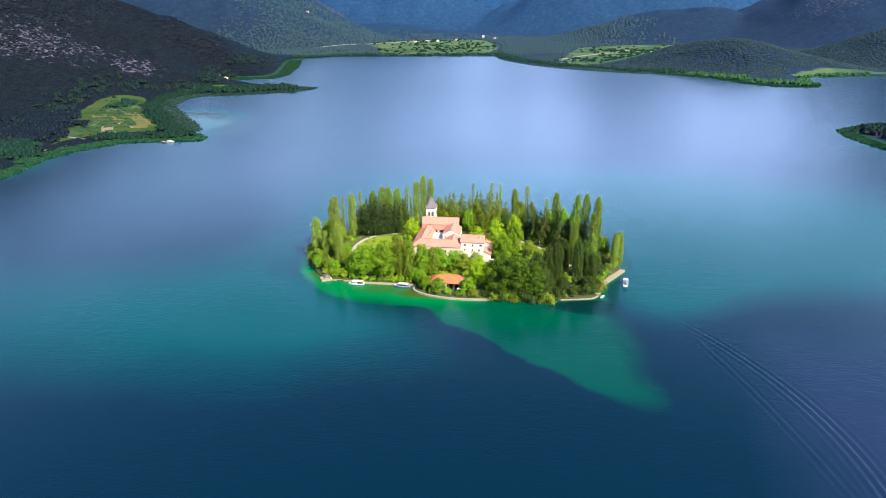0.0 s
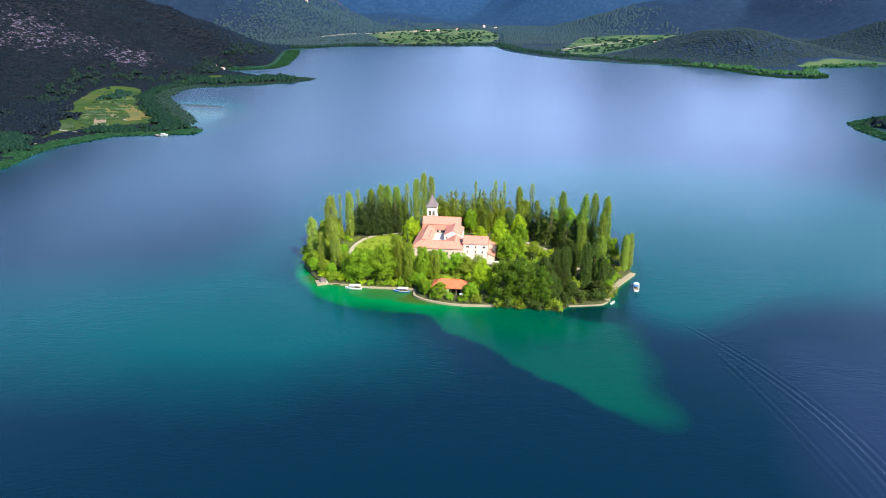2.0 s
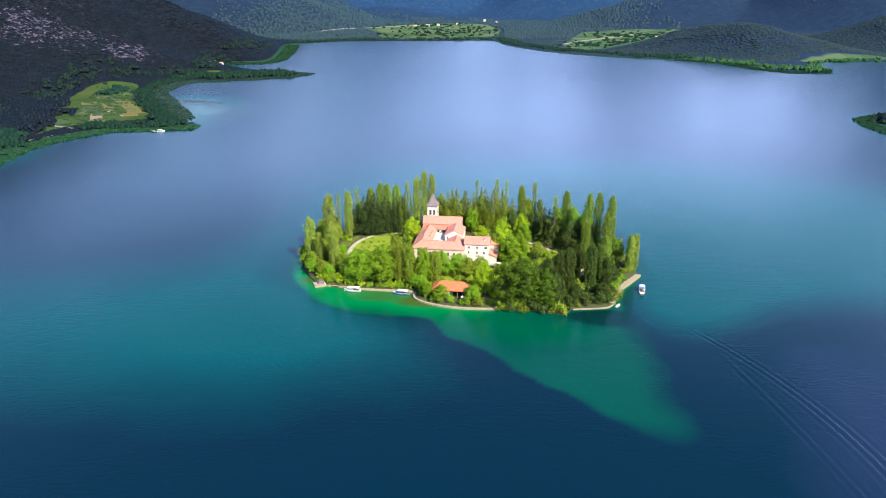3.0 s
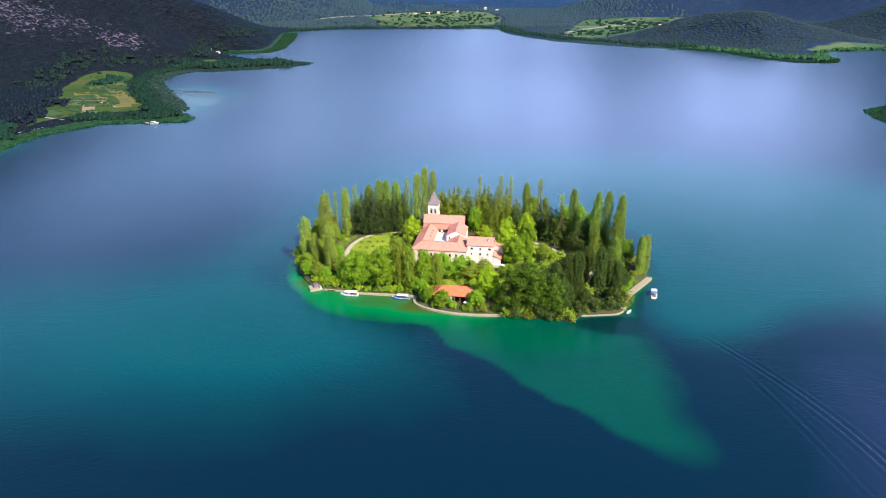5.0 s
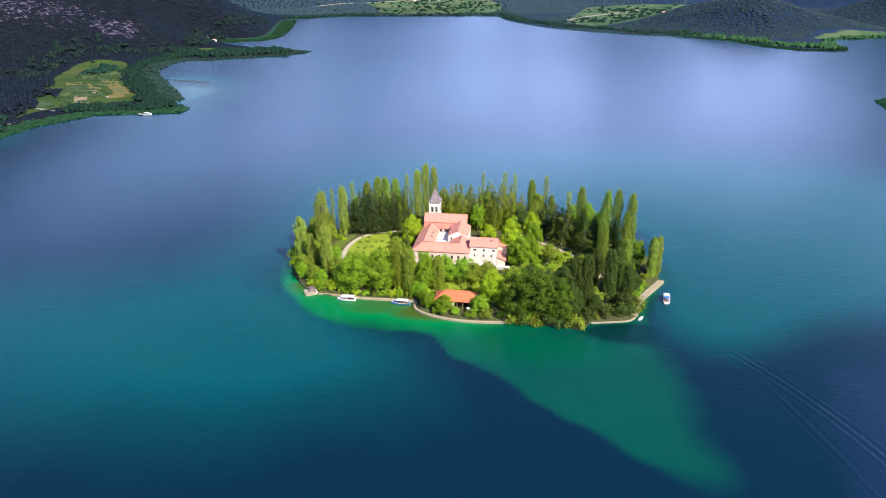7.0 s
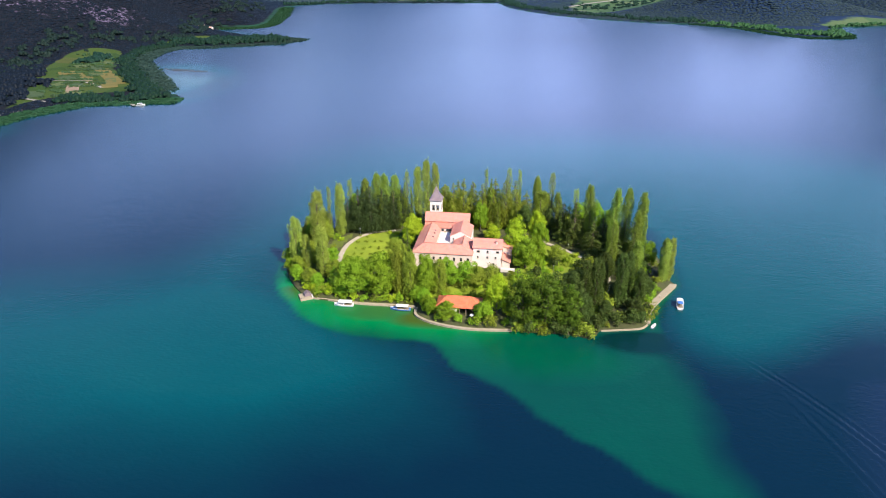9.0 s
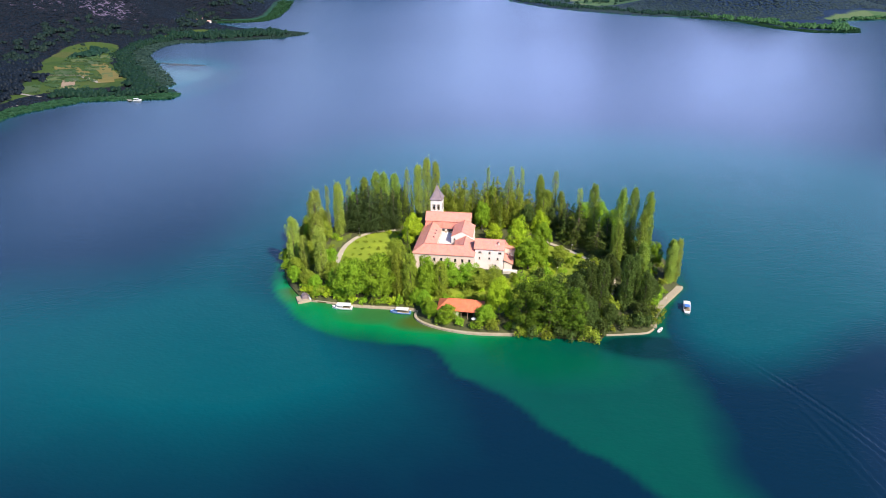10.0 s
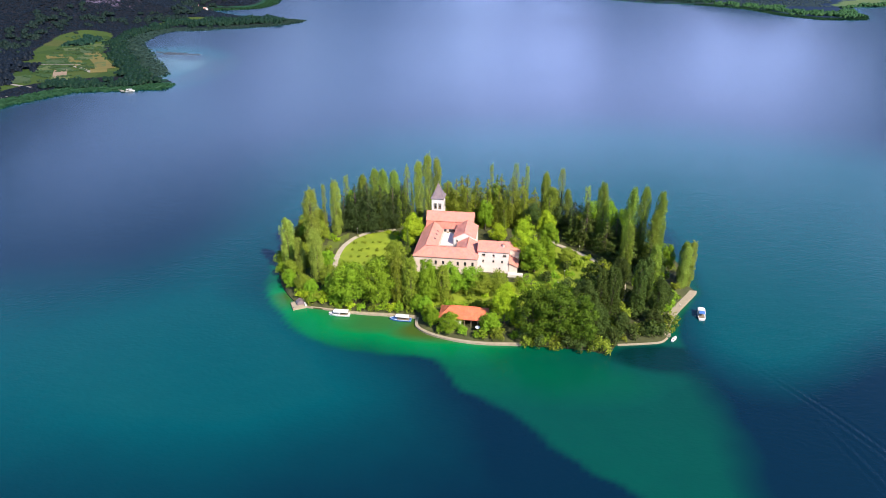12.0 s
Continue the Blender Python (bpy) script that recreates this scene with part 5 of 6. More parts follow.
for x, y, h, w in ((-26, 3, 13, 9), (-8, 4, 11.5, 10), (-1.5, 6, 11, 9), (-45, 26, 15, 9), (-43, 14, 17, 8), (-68, 2, 12, 8), (30, 30, 10, 8), (60, 44, 16, 9), (-52, 88, 18, 9), (30, 84, 18, 9), (0, 90, 18, 9), (-24, 89, 18, 9)):
    plant("olive", x, y, h, w)
for x, y, h, w in ((10.5, -23.5, 23, 14), (19.5, -25.5, 25, 15), (28, -26, 20, 13), (14, -19, 20, 12)):
    plant("tall_broad", x, y, h, w)
for x, y, h, w in ((31, -14, 19, 11), (34, -23, 14, 9), (44, -20, 9, 6), (57, -15.5, 8, 7), (64, -2, 11, 7), (50, 14, 13, 9), (66, 20, 15, 9), (44, 54, 15, 9), (56, 46, 14, 9), (30, 66, 16, 9), (18, 64, 17, 9)):
    plant("holm", x, y, h, w)
for x, y, h, w in ((-15.5, -22.4, 4.5, 5), (-23, -21.2, 5, 5), (-10, -24, 3, 4), (4, -24.5, 4, 5), (-27, -17, 3.5, 4), (-98, 33, 6, 6), (30, 22, 3, 5), (36, 16, 3, 5), (34, 34, 3, 5), (22, 12, 4, 6), (26, 6, 3, 6), (38, 4, 4, 6), (20, 44, 4, 6), (-47, 56, 3, 4)):
    plant("shrub", x, y, h, w)
for x, y, h, w in ((54, -20, 6.5, 9), (8, -25.5, 6, 8), (15, -26.5, 6, 8), (22, -27.5, 7, 8), (29, -28, 8, 8), (40, -26, 7, 7), (43, -22.5, 4.5, 7), (48, -21.5, 5.5, 8), (53.5, -20.5, 6, 8), (59, -20, 5, 7), (62, -15, 6, 7), (38, -23, 6, 8), (61, -4, 6, 8), (68, 6, 5, 6)):
    plant("dark_shrub", x, y, h, w)
for x, y, h, w in ((-90, 18, 9, 7), (-88, 10, 7, 6), (-95, 22, 6, 6), (-97, 30, 8, 7), (-96, 38, 8, 7), (-97, 45, 9, 8), (-90, 14, 7, 6), (-94, 56, 11, 8), (-88, 66, 13, 9), (-82, 7, 9, 7), (-81, 24, 10, 8), (-87, 30, 11, 8), (-78, 4, 7, 6), (-72, 12, 10, 8), (-76, 28, 8, 7), (-94, 50, 9, 8), (-84, 52, 12, 9)):
    plant("olive" if h > 8 else "broad", x, y, h, w)
for x, y, h, w in ((-26.5, -17.5, 8.5, 5.5), (-20, -20.8, 8.6, 8), (-5, -21.2, 8.2, 8), (-76, -0.5, 5, 6), (-66, -2.5, 5.5, 6), (-33.5, -7, 7, 5.5), (-30, -9, 8, 6), (-28.5, -12.5, 6.5, 5.5)):
    plant("broad", x, y, h, w)
for x, y, h, w in ((-72, -1, 5, 7), (-79, 0, 6, 5), (-67, -3, 4.5, 5), (18, 30, 4, 6), (24, 38, 3, 5), (-29, -14, 3, 4), (14, 8, 5, 7), (4, 8, 4, 6)):
    plant("bright_shrub", x, y, h, w)
for x, y, h, w in ((35, -31.5, 7, 8), (66, -12, 5, 6), (62, -17, 5, 6), (-5, 12, 4, 6), (8, 14, 4, 6), (-3, 12, 4, 6), (42, 22, 4, 6), (44, -24, 2.5, 4), (40, 10, 5, 7), (-60, 20, 4, 6), (-66, 16, 4, 6)):
    plant("olive_shrub", x, y, h, w)


def free_ground(x, y):
    """Whether a shrub may stand here: off the lawns, paths, buildings and quays."""
    if signed_distance(np.array([x]), np.array([y]), ISLAND_LINE)[0] < 2.2:
        return False
    u, v = (BASE.inverted() @ Vector((x, y, 0))).xy
    if -3 < u < 48 and -2.5 < v < 50:
        return False
    boxes = ((-76, -46, 20, 67), (16, 46, 8, 58), (-26, -4, -21, -9), (64, 82, -22, 14))
    return not any(a < x < b and c < y < d for a, b, c, d in boxes)


rng = np.random.default_rng(23)
count = 0
while count < 190:
    x, y = rng.uniform(-98, 80), rng.uniform(-31, 92 if count < 110 else 8)
    if free_ground(x, y):
        size = rng.uniform(0.7, 1.5)
        # shrubs east of x = 32 are mostly ones with shade-darkened leaves
        sorts = ("dark_shrub", "holm_shrub") if x > 32 else ("shrub", "olive_shrub", "shrub", "bright_shrub")
        plant(sorts[count % len(sorts)].replace("holm_", "olive_" if count % 3 else "dark_"), x, y, 4.2 * size, 5.4 * size)
        count += 1

for k in range(30):
    x, y = 17 + (k % 6) * 4.6 + rng.uniform(-1.5, 1.5), 3 + (k // 6) * 8.5 + rng.uniform(-3, 3)
    size = rng.uniform(0.35, 0.95)
    plant(("shrub", "olive_shrub", "bright_shrub")[k % 3], x, y, 4 * size, 5.5 * size)
for x, y, h, w in ((8, -28, 5, 7), (13, -28.6, 6, 7), (18, -29, 5, 7), (23, -29.3, 6, 7), (28, -30, 6.5, 7), (32, -30.6, 5, 6)):
    plant("dark_shrub" if h > 5.5 else "olive_shrub", x, y, h, w)
for x, y, h, w in ((70, 5, 5, 7), (66, -3, 6, 7), (73, 12, 4.5, 6), (70, 20, 6, 7), (62, -10, 6, 7), (56, -17, 4.5, 7), (50, -19, 4, 6), (62, 8, 7, 7), (58, 14, 7, 7)):
    plant("olive_shrub" if w < 7 else "shrub", x, y, h, w)
for x, y, h, w in ((23.6, 28, 5, 5), (30, 26, 6, 7), (36, 30, 5, 6), (41, 24, 7, 8), (38, 14, 7, 8), (28, 12, 6, 8), (20, 16, 6, 7), (44, 14, 8, 8), (33, 6, 7, 8), (46, 30, 6, 7), (24, 20, 4, 6)):
    plant("shrub" if h < 6 else "dark_shrub", x, y, h, w)
for x, y, h, w in ((-79, 44, 3, 4), (-77, 54, 2.5, 4), (-80, 34, 3, 5), (-53, 64, 2, 4), (-49, 62, 2.5, 4)):
    plant("bright_shrub" if h < 3 else "olive_shrub", x, y, h, w)
for k in range(8):
    plant(("shrub", "bright_shrub", "shrub", "olive_shrub")[k % 4], -64 + k * 4.0 + rng.uniform(-0.6, 0.6), -5.0 - k * 0.32, rng.uniform(3, 4.6), rng.uniform(4.5, 6))
for k in range(22):
    x, y = 14 + (k % 11) * 3.1 + rng.uniform(-1, 1), -7 + (k // 11) * 6 + rng.uniform(-2, 2)
    size = rng.uniform(1.1, 1.9)
    plant(("shrub", "olive_shrub", "dark_shrub")[k % 3], x, y, 4 * size, 4.6 * size)
for k in range(26):
    x, y = -67 + (k % 6) * 3.6 + rng.uniform(-0.8, 0.8), 31 + (k // 6) * 7 + rng.uniform(-1, 1)
    plant("olive_shrub", x, y, rng.uniform(0.9, 1.8), rng.uniform(1.6, 3.2))


# ---- woods on the far shores ----
def lump_shapes(rng, count=8):
    """Low crown shapes for distant trees: an uneven dome."""
    out = []
    for _ in range(count):
        v = [(rng.uniform(-0.15, 0.15), rng.uniform(-0.15, 0.15), 1.0 + rng.uniform(-0.1, 0.15))]
        turn = rng.uniform(0, 6.28)
        for z, r in ((0.66, 0.72), (-0.2, 0.98)):
            a0 = turn + rng.uniform(-0.3, 0.3)
            v += [(math.cos(a0 + k * 1.2566) * r * rng.uniform(0.75, 1.2), math.sin(a0 + k * 1.2566) * r * rng.uniform(0.75, 1.2), z + rng.uniform(-0.14, 0.14)) for k in range(5)]
        f = [(0, 1 + k, 1 + (k + 1) % 5) for k in range(5)]
        for k in range(5):
            a, b, c, d = 1 + k, 1 + (k + 1) % 5, 6 + k, 6 + (k + 1) % 5
            f += [(a, c, b), (b, c, d)]
        out.append((np.array(v), np.array(f)))
    return out


LUMPS = lump_shapes(np.random.default_rng(3))


def scatter_woods(name, xs, ys, zs, width, height, mat, label, rng):
    n = len(xs)
    pick = rng.integers(0, len(LUMPS), n)
    vs, fs, base = [], [], 0
    for k, (v, f) in enumerate(LUMPS):
        sel = np.nonzero(pick == k)[0]
        if not len(sel):
            continue
        w = width[sel] * 0.5
        a = rng.uniform(0, 6.28, len(sel))
        c, s = np.cos(a)[:, None], np.sin(a)[:, None]
        px = (v[None, :, 0] * c - v[None, :, 1] * s) * w[:, None] + xs[sel][:, None]
        py = (v[None, :, 0] * s + v[None, :, 1] * c) * w[:, None] + ys[sel][:, None]
        pz = v[None, :, 2] * height[sel][:, None] + zs[sel][:, None]
        vs.append(np.stack([px, py, pz], -1).reshape(-1, 3))
        fs.append((f[None] + (np.arange(len(sel)) * len(v))[:, None, None]).reshape(-1, 3) + base)
        base += len(sel) * len(v)
    ob = link_mesh(array_mesh(name, np.concatenate(vs), np.concatenate(fs), True), name, MAT[mat])
    return tagged(ob, label, "woods", kind="stuff")


def wood_points(x0, x1, y0, y1, step, rng, cover, fade):
    """Jittered tree places in a rectangle, kept to the wooded land that the camera's side of the hills shows."""
    X, Y = np.meshgrid(np.arange(x0, x1, step), np.arange(y0, y1, step))
    x, y = X.ravel() + rng.uniform(-0.6, 0.6, X.size) * step, Y.ravel() + rng.uniform(-0.6, 0.6, X.size) * step
    ang = np.abs(np.degrees(np.arctan2(x + 20, y + 330)) + 2.4)
    keep = ang < 42
    x, y = x[keep], y[keep]
    z, d = land_height(x, y)
    m = meadow_map(x, y) + (fbm(x, y, 60, 3, 91) - 0.5) * 0.5
    r = rock_map(x, y) + (fbm(x, y, 14, 3, 92) - 0.5) * 1.1
    edge = np.minimum(np.minimum(x - x0, x1 - x), (y1 - y) * 0.8) / (x1 - x0) * 7 + (fbm(x, y, 70, 3, 94) - 0.5)
    keep = ((rng.uniform(0, 1, len(x)) < edge) | (not fade)) & (d > 14) & (z < 400) & (m < 0.42) & ((r < 0.42) | (rng.uniform(0, 1, len(x)) < 0.22)) & (rng.uniform(0, 1, len(x)) < cover + 0.5 * fbm(x, y, 120, 2, 93))
    return x[keep], y[keep], z[keep]


rng = np.random.default_rng(17)
for name, box, step, size, cover, label in (
    ("woods_west", (-1150, -420, 230, 1150), 4.3, (5.8, 1.35), 0.9, "mixed woods on the western shore and hill, coloured dark as under cloud"),
    ("woods_northwest", (-1150, -420, 1150, 2100), 5.4, (7.8, 1.3), 0.9, "scrub woods on the north-western hills, coloured dark as under cloud"),
    ("woods_north", (-1000, 800, 1880, 3000), 9.5, (11.0, 5.0), 0.55, "distant woods and scrub at the foot of the northern mountains"),
    ("woods_northeast", (110, 1400, 1120, 1900), 5.2, (7.8, 1.2), 0.95, "dark woods on the headland and eastern hills"),
    ("woods_east", (430, 800, 380, 620), 6.0, (6.5, 6.0), 0.5, "green bushes on the eastern cape"),
):
    x, y, z = wood_points(*box, step, rng, cover, name in ("woods_north", "woods_northeast"))
    w = rng.uniform(0.45, 1.35, len(x)) * size[0]
    h = rng.uniform(0.6, 1.3, len(x)) * size[1]
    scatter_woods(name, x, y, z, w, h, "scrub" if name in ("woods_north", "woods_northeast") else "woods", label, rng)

# ---- boats ----
def hull_mesh(bm, length, beam, height, z0=-0.25, stern=0.8):
    """A boat's hull, bow towards +x, as an open shell with a thick side."""
    rows = []
    for k in range(11):
        t = k / 10
        x = -length / 2 + t * length
        half = beam / 2 * (stern + (1 - stern) * math.sin(min(1, t * 2.2) * math.pi / 2)) * (1 - max(0, t - 0.5) ** 2.2 * 4.4)
        half = max(half, 0.04)
        sheer = height * (1 + 0.35 * t * t)
        ring = [(x, -half, sheer), (x, -half * 0.92, sheer * 0.45), (x, -half * 0.55, z0), (x, half * 0.55, z0), (x, half * 0.92, sheer * 0.45), (x, half, sheer)]
        rows.append([bm.verts.new(p) for p in ring])
    for a, b in zip(rows, rows[1:]):
        for i in range(5):
            bm.faces.new((a[i], b[i], b[i + 1], a[i + 1]))
        bm.faces.new((a[5], b[5], b[0], a[0]))
    bm.faces.new(rows[0])
    bm.faces.new(rows[-1][::-1])


def boat(name, label, m, length, beam, hull_mat, canopy, canopy_mat="boat_white", cabin=True):
    ob = thing(name, label, "boat", m)
    bm = bmesh.new()
    hull_mesh(bm, length, beam, 0.75)
    part("hull", bm, MAT[hull_mat], ob, smooth=False)
    bm = bmesh.new()
    add_box(bm, -length * 0.42, length * 0.3, -beam * 0.36, beam * 0.36, 0.78, 0.86)
    part("deck", bm, MAT["wood"], ob)
    bm = bmesh.new()
    for s in (-1, 1):
        add_tube(bm, [(-length / 2, s * beam * 0.44, 0.82), (0, s * beam * 0.5, 0.88), (length * 0.3, s * beam * 0.4, 0.98), (length * 0.5, 0, 1.1)], [0.06] * 4, 6)
    part("gunwale", bm, MAT["boat_white"], ob)
    if cabin:
        bm = bmesh.new()
        add_box(bm, -length * 0.05, length * 0.28, -beam * 0.33, beam * 0.33, 0.86, 1.7)
        bmesh.ops.bevel(bm, geom=bm.edges[:], offset=0.12, segments=2, affect="EDGES")
        part("cabin", bm, MAT["boat_white"], ob)
        bm = bmesh.new()
        add_box(bm, length * 0.26, length * 0.295, -beam * 0.28, beam * 0.28, 1.25, 1.6)
        part("windscreen", bm, MAT["glass"], ob)
        for s in (-1, 1):
            bm = bmesh.new()
            add_box(bm, -length * 0.03, length * 0.24, s * beam * 0.33 - 0.03, s * beam * 0.33 + 0.03, 1.15, 1.5)
            part("cabin_window", bm, MAT["glass"], ob)
    for x in (-length * 0.4, length * 0.22):
        for s in (-1, 1):
            bm = bmesh.new()
            add_tube(bm, [(x, s * beam * 0.38, 0.8), (x, s * beam * 0.38, 2.15)], [0.035, 0.035], 6)
            part("canopy_post", bm, MAT["metal"], ob)
    bm = bmesh.new()
    a0, a1 = canopy
    rows = []
    for k in range(7):
        y = -beam * 0.46 + beam * 0.92 * k / 6
        z = 2.12 + 0.22 * math.cos((k / 6 - 0.5) * math.pi)
        rows.append([bm.verts.new((x, y, z + dz)) for x, dz in ((length * a0, 0), (length * a1, 0), (length * a1, 0.06), (length * a0, 0.06))])
    for a, b in zip(rows, rows[1:]):
        for i in range(4):
            bm.faces.new((a[i], a[(i + 1) % 4], b[(i + 1) % 4], b[i]))
    bm.faces.new(rows[0]), bm.faces.new(rows[-1][::-1])
    part("canopy", bm, MAT[canopy_mat], ob)
    for k in range(3):
        bm = bmesh.new()
        add_tube(bm, [(-length * 0.3 + k * length * 0.22, -beam * 0.52, 0.2), (-length * 0.3 + k * length * 0.22, -beam * 0.52, 0.62)], [0.1, 0.1], 7)
        part("fender", bm, MAT["dark"], ob)
    return ob


boat("motor_boat", "white motor boat with a canopy moored at the quay", pose(-64.2, -9.4, 0, 0, 0, 176), 8.4, 2.8, "boat_white", (-0.45, 0.25))
boat("tour_boat", "blue-hulled boat with a white awning at the quay", pose(-39.6, -12.3, 0, 0, 0, 174), 8.6, 2.6, "boat_blue", (-0.4, 0.2), cabin=False)
boat("passenger_boat", "white and blue passenger boat leaving the landing quay", pose(78.5, -5.2, 0, 0, 0, 77), 7.8, 2.9, "boat_white", (-0.3, 0.3))
bm = bmesh.new()
add_box(bm, -3.0, -0.6, -1.1, 1.1, 2.42, 2.48)
panel = part("deck_awning", bm, MAT["boat_blue"], bpy.data.objects["passenger_boat"], "blue awning on the aft deck")

rowing = thing("rowing_boat", "small pale rowing boat tied below the landing quay", "boat", pose(63.2, -22.4, 0, 0, 0, 52))
bm = bmesh.new()
hull_mesh(bm, 3.8, 1.4, 0.45, -0.15, 0.6)
part("hull", bm, MAT["boat_white"], rowing)
for x in (-0.8, 0.5):
    bm = bmesh.new()
    add_box(bm, x - 0.15, x + 0.15, -0.6, 0.6, 0.5, 0.56)
    part("seat", bm, MAT["wood"], rowing)

# ---- landing stage at the west end ----
stage = thing("landing_stage", "white concrete landing stage with a dark hut", "jetty", pose(-82.0, -2.9, 0, 0, 0, 24))
bm = bmesh.new()
add_box(bm, -2.8, 2.8, -2.7, 2.9, -1.5, 0.8)
bmesh.ops.bevel(bm, geom=bm.edges[:], offset=0.06, segments=1, affect="EDGES")
part("platform", bm, MAT["stone"], stage)
for x, y in ((-2.3, -2.3), (2.3, -2.3), (-2.3, 2.4)):
    bm = bmesh.new()
    add_tube(bm, [(x, y, 0.75), (x, y, 1.25), (x, y, 1.35)], [0.14, 0.14, 0.2], 8)
    part("bollard", bm, MAT["metal"], stage)
bm = bmesh.new()
add_prism(bm, [(-0.6, -0.8, 0.8), (2.0, -0.8, 0.8), (2.0, -0.8, 2.0), (0.7, -0.8, 2.7), (-0.6, -0.8, 2.0)], (0, 2.6, 0))
part("shelter", bm, MAT["spire"], stage)
bm = bmesh.new()
add_box(bm, 2.2, 2.8, -2.6, 2.8, 0.8, 1.4)
part("parapet", bm, MAT["white"], stage)


# ---- garden lamps and posts ----
def lamp_post(m):
    ob = thing("lamp_post", "slim grey garden lamp post with a globe", "lamp post", m, "garden lamp posts")
    bm = bmesh.new()
    add_tube(bm, [(0, 0, -0.2), (0, 0, 0.3), (0, 0, 3.4)], [0.11, 0.07, 0.045], 8)
    part("pole", bm, MAT["metal"], ob)
    bm = bmesh.new()
    bmesh.ops.create_icosphere(bm, subdivisions=2, radius=0.24, matrix=Matrix.Translation((0, 0, 3.6)))
    part("globe", bm, MAT["white"], ob, smooth=True)
    return ob


lamp = lamp_post(pose(20, 26, ground_z(20, 26)))
for x, y in ((28, 20), (24, 10), (31, 40), (-71, 30), (-68, 61), (38, 44), (70, -4)):
    copy_thing(lamp, pose(x, y, ground_z(x, y)))


def sunshade(m):
    ob = thing("sunshade", "white open sunshade on the quay terrace", "parasol", m, "terrace sunshades")
    bm = bmesh.new()
    add_tube(bm, [(0, 0, 0), (0, 0, 2.5)], [0.04, 0.04], 6)
    part("pole", bm, MAT["metal"], ob)
    bm = bmesh.new()
    tip = bm.verts.new((0, 0, 2.75))
    ring = [bm.verts.new((1.0 * math.cos(k * math.pi / 4), 1.0 * math.sin(k * math.pi / 4), 2.25)) for k in range(8)]
    low = [bm.verts.new((1.0 * math.cos(k * math.pi / 4), 1.0 * math.sin(k * math.pi / 4), 2.05)) for k in range(8)]
    for k in range(8):
        bm.faces.new((ring[k], ring[(k + 1) % 8], tip))
        bm.faces.new((low[k], low[(k + 1) % 8], ring[(k + 1) % 8], ring[k]))
    part("canopy", bm, MAT["boat_white"], ob)
    return ob


shade = sunshade(pose(-9.6, -21.6, ground_z(-9.6, -21.6)))


# ---- lake-side farmland in the west ----
def land_z(x, y):
    return float(land_height(np.array([float(x)]), np.array([float(y)]))[0][0])


def plot(name, cx, cy, a, b, turn, mat, label):
    """A tilled plot or track as a thin slab on the land."""
    bm, rows = bmesh.new(), []
    c, s = math.cos(radians(turn)), math.sin(radians(turn))
    for j in range(9):
        r = []
        for i in range(9):
            u, v = (i / 8 - 0.5) * a, (j / 8 - 0.5) * b
            x, y = cx + u * c - v * s, cy + u * s + v * c
            r.append(bm.verts.new((x, y, land_z(x, y) + 0.35)))
        rows.append(r)
    for p, q in zip(rows, rows[1:]):
        for i in range(8):
            bm.faces.new((p[i], p[i + 1], q[i + 1], q[i]))
    return tagged(part(name, bm, MAT[mat]), label, "field", kind="structure")


MAT["tilled"] = surface("tilled_earth", (0.20, 0.14, 0.09), (0.30, 0.22, 0.15), 0.15, 0.95, 8, 0.5)
MAT["dry"] = surface("dry_yellow_grass", (0.105, 0.088, 0.012), (0.165, 0.135, 0.018), 0.08, 0.95, 10, 0.4)
MAT["track"] = surface("pale_track", (0.22, 0.20, 0.17), (0.32, 0.29, 0.26), 0.2, 0.95, 8, 0.3)
MAT["house"] = surface("pale_render", (0.50, 0.47, 0.44), (0.66, 0.63, 0.60), 0.2, 0.85, 8, 0.1)
plot("tilled_plot", -445, 443, 13, 72, 29, "tilled", "bare brown tilled garden plot")
plot("dry_meadow", -455, 540, 17, 130, 36, "dry", "dry yellow strip of meadow")
plot("dry_strip", -474, 522, 6, 90, 38, "dry", "narrow dry yellow strip between gardens")
plot("farm_track", -441, 481, 5, 50, 48, "track", "pale gravel farm track")
plot("stone_terrace", -457, 396, 30, 4, -22, "track", "pale stone-edged terrace above the reeds")
plot("field_strip", -480, 505, 44, 2.2, 8, "track", "pale path between garden plots")
plot("shore_path", -452, 332, 2.5, 50, -20, "track", "pale path along the reedy shore")

MAT["garden"] = surface("garden_green", (0.022, 0.050, 0.010), (0.046, 0.082, 0.016), 0.2, 0.95, 8, 0.5)
MAT["orchard"] = surface("orchard_grass", (0.050, 0.078, 0.014), (0.085, 0.115, 0.022), 0.15, 0.95, 8, 0.5)
rng = np.random.default_rng(41)
for k in range(22):
    row_at, col_at = k // 4, k % 4
    x, y = -545 + col_at * 30 + row_at * 15 + rng.uniform(-5, 5), 650 - row_at * 44 + rng.uniform(-8, 8)
    if signed_distance(np.array([x]), np.array([y]), rounded(FIELDS[0], 3))[0] > 8:
        plot("garden_plot", x, y, rng.uniform(9, 20), rng.uniform(24, 44), 32 + rng.uniform(-5, 5), ("garden", "orchard", "garden", "dry", "orchard")[k % 5], "small garden plot between hedges")


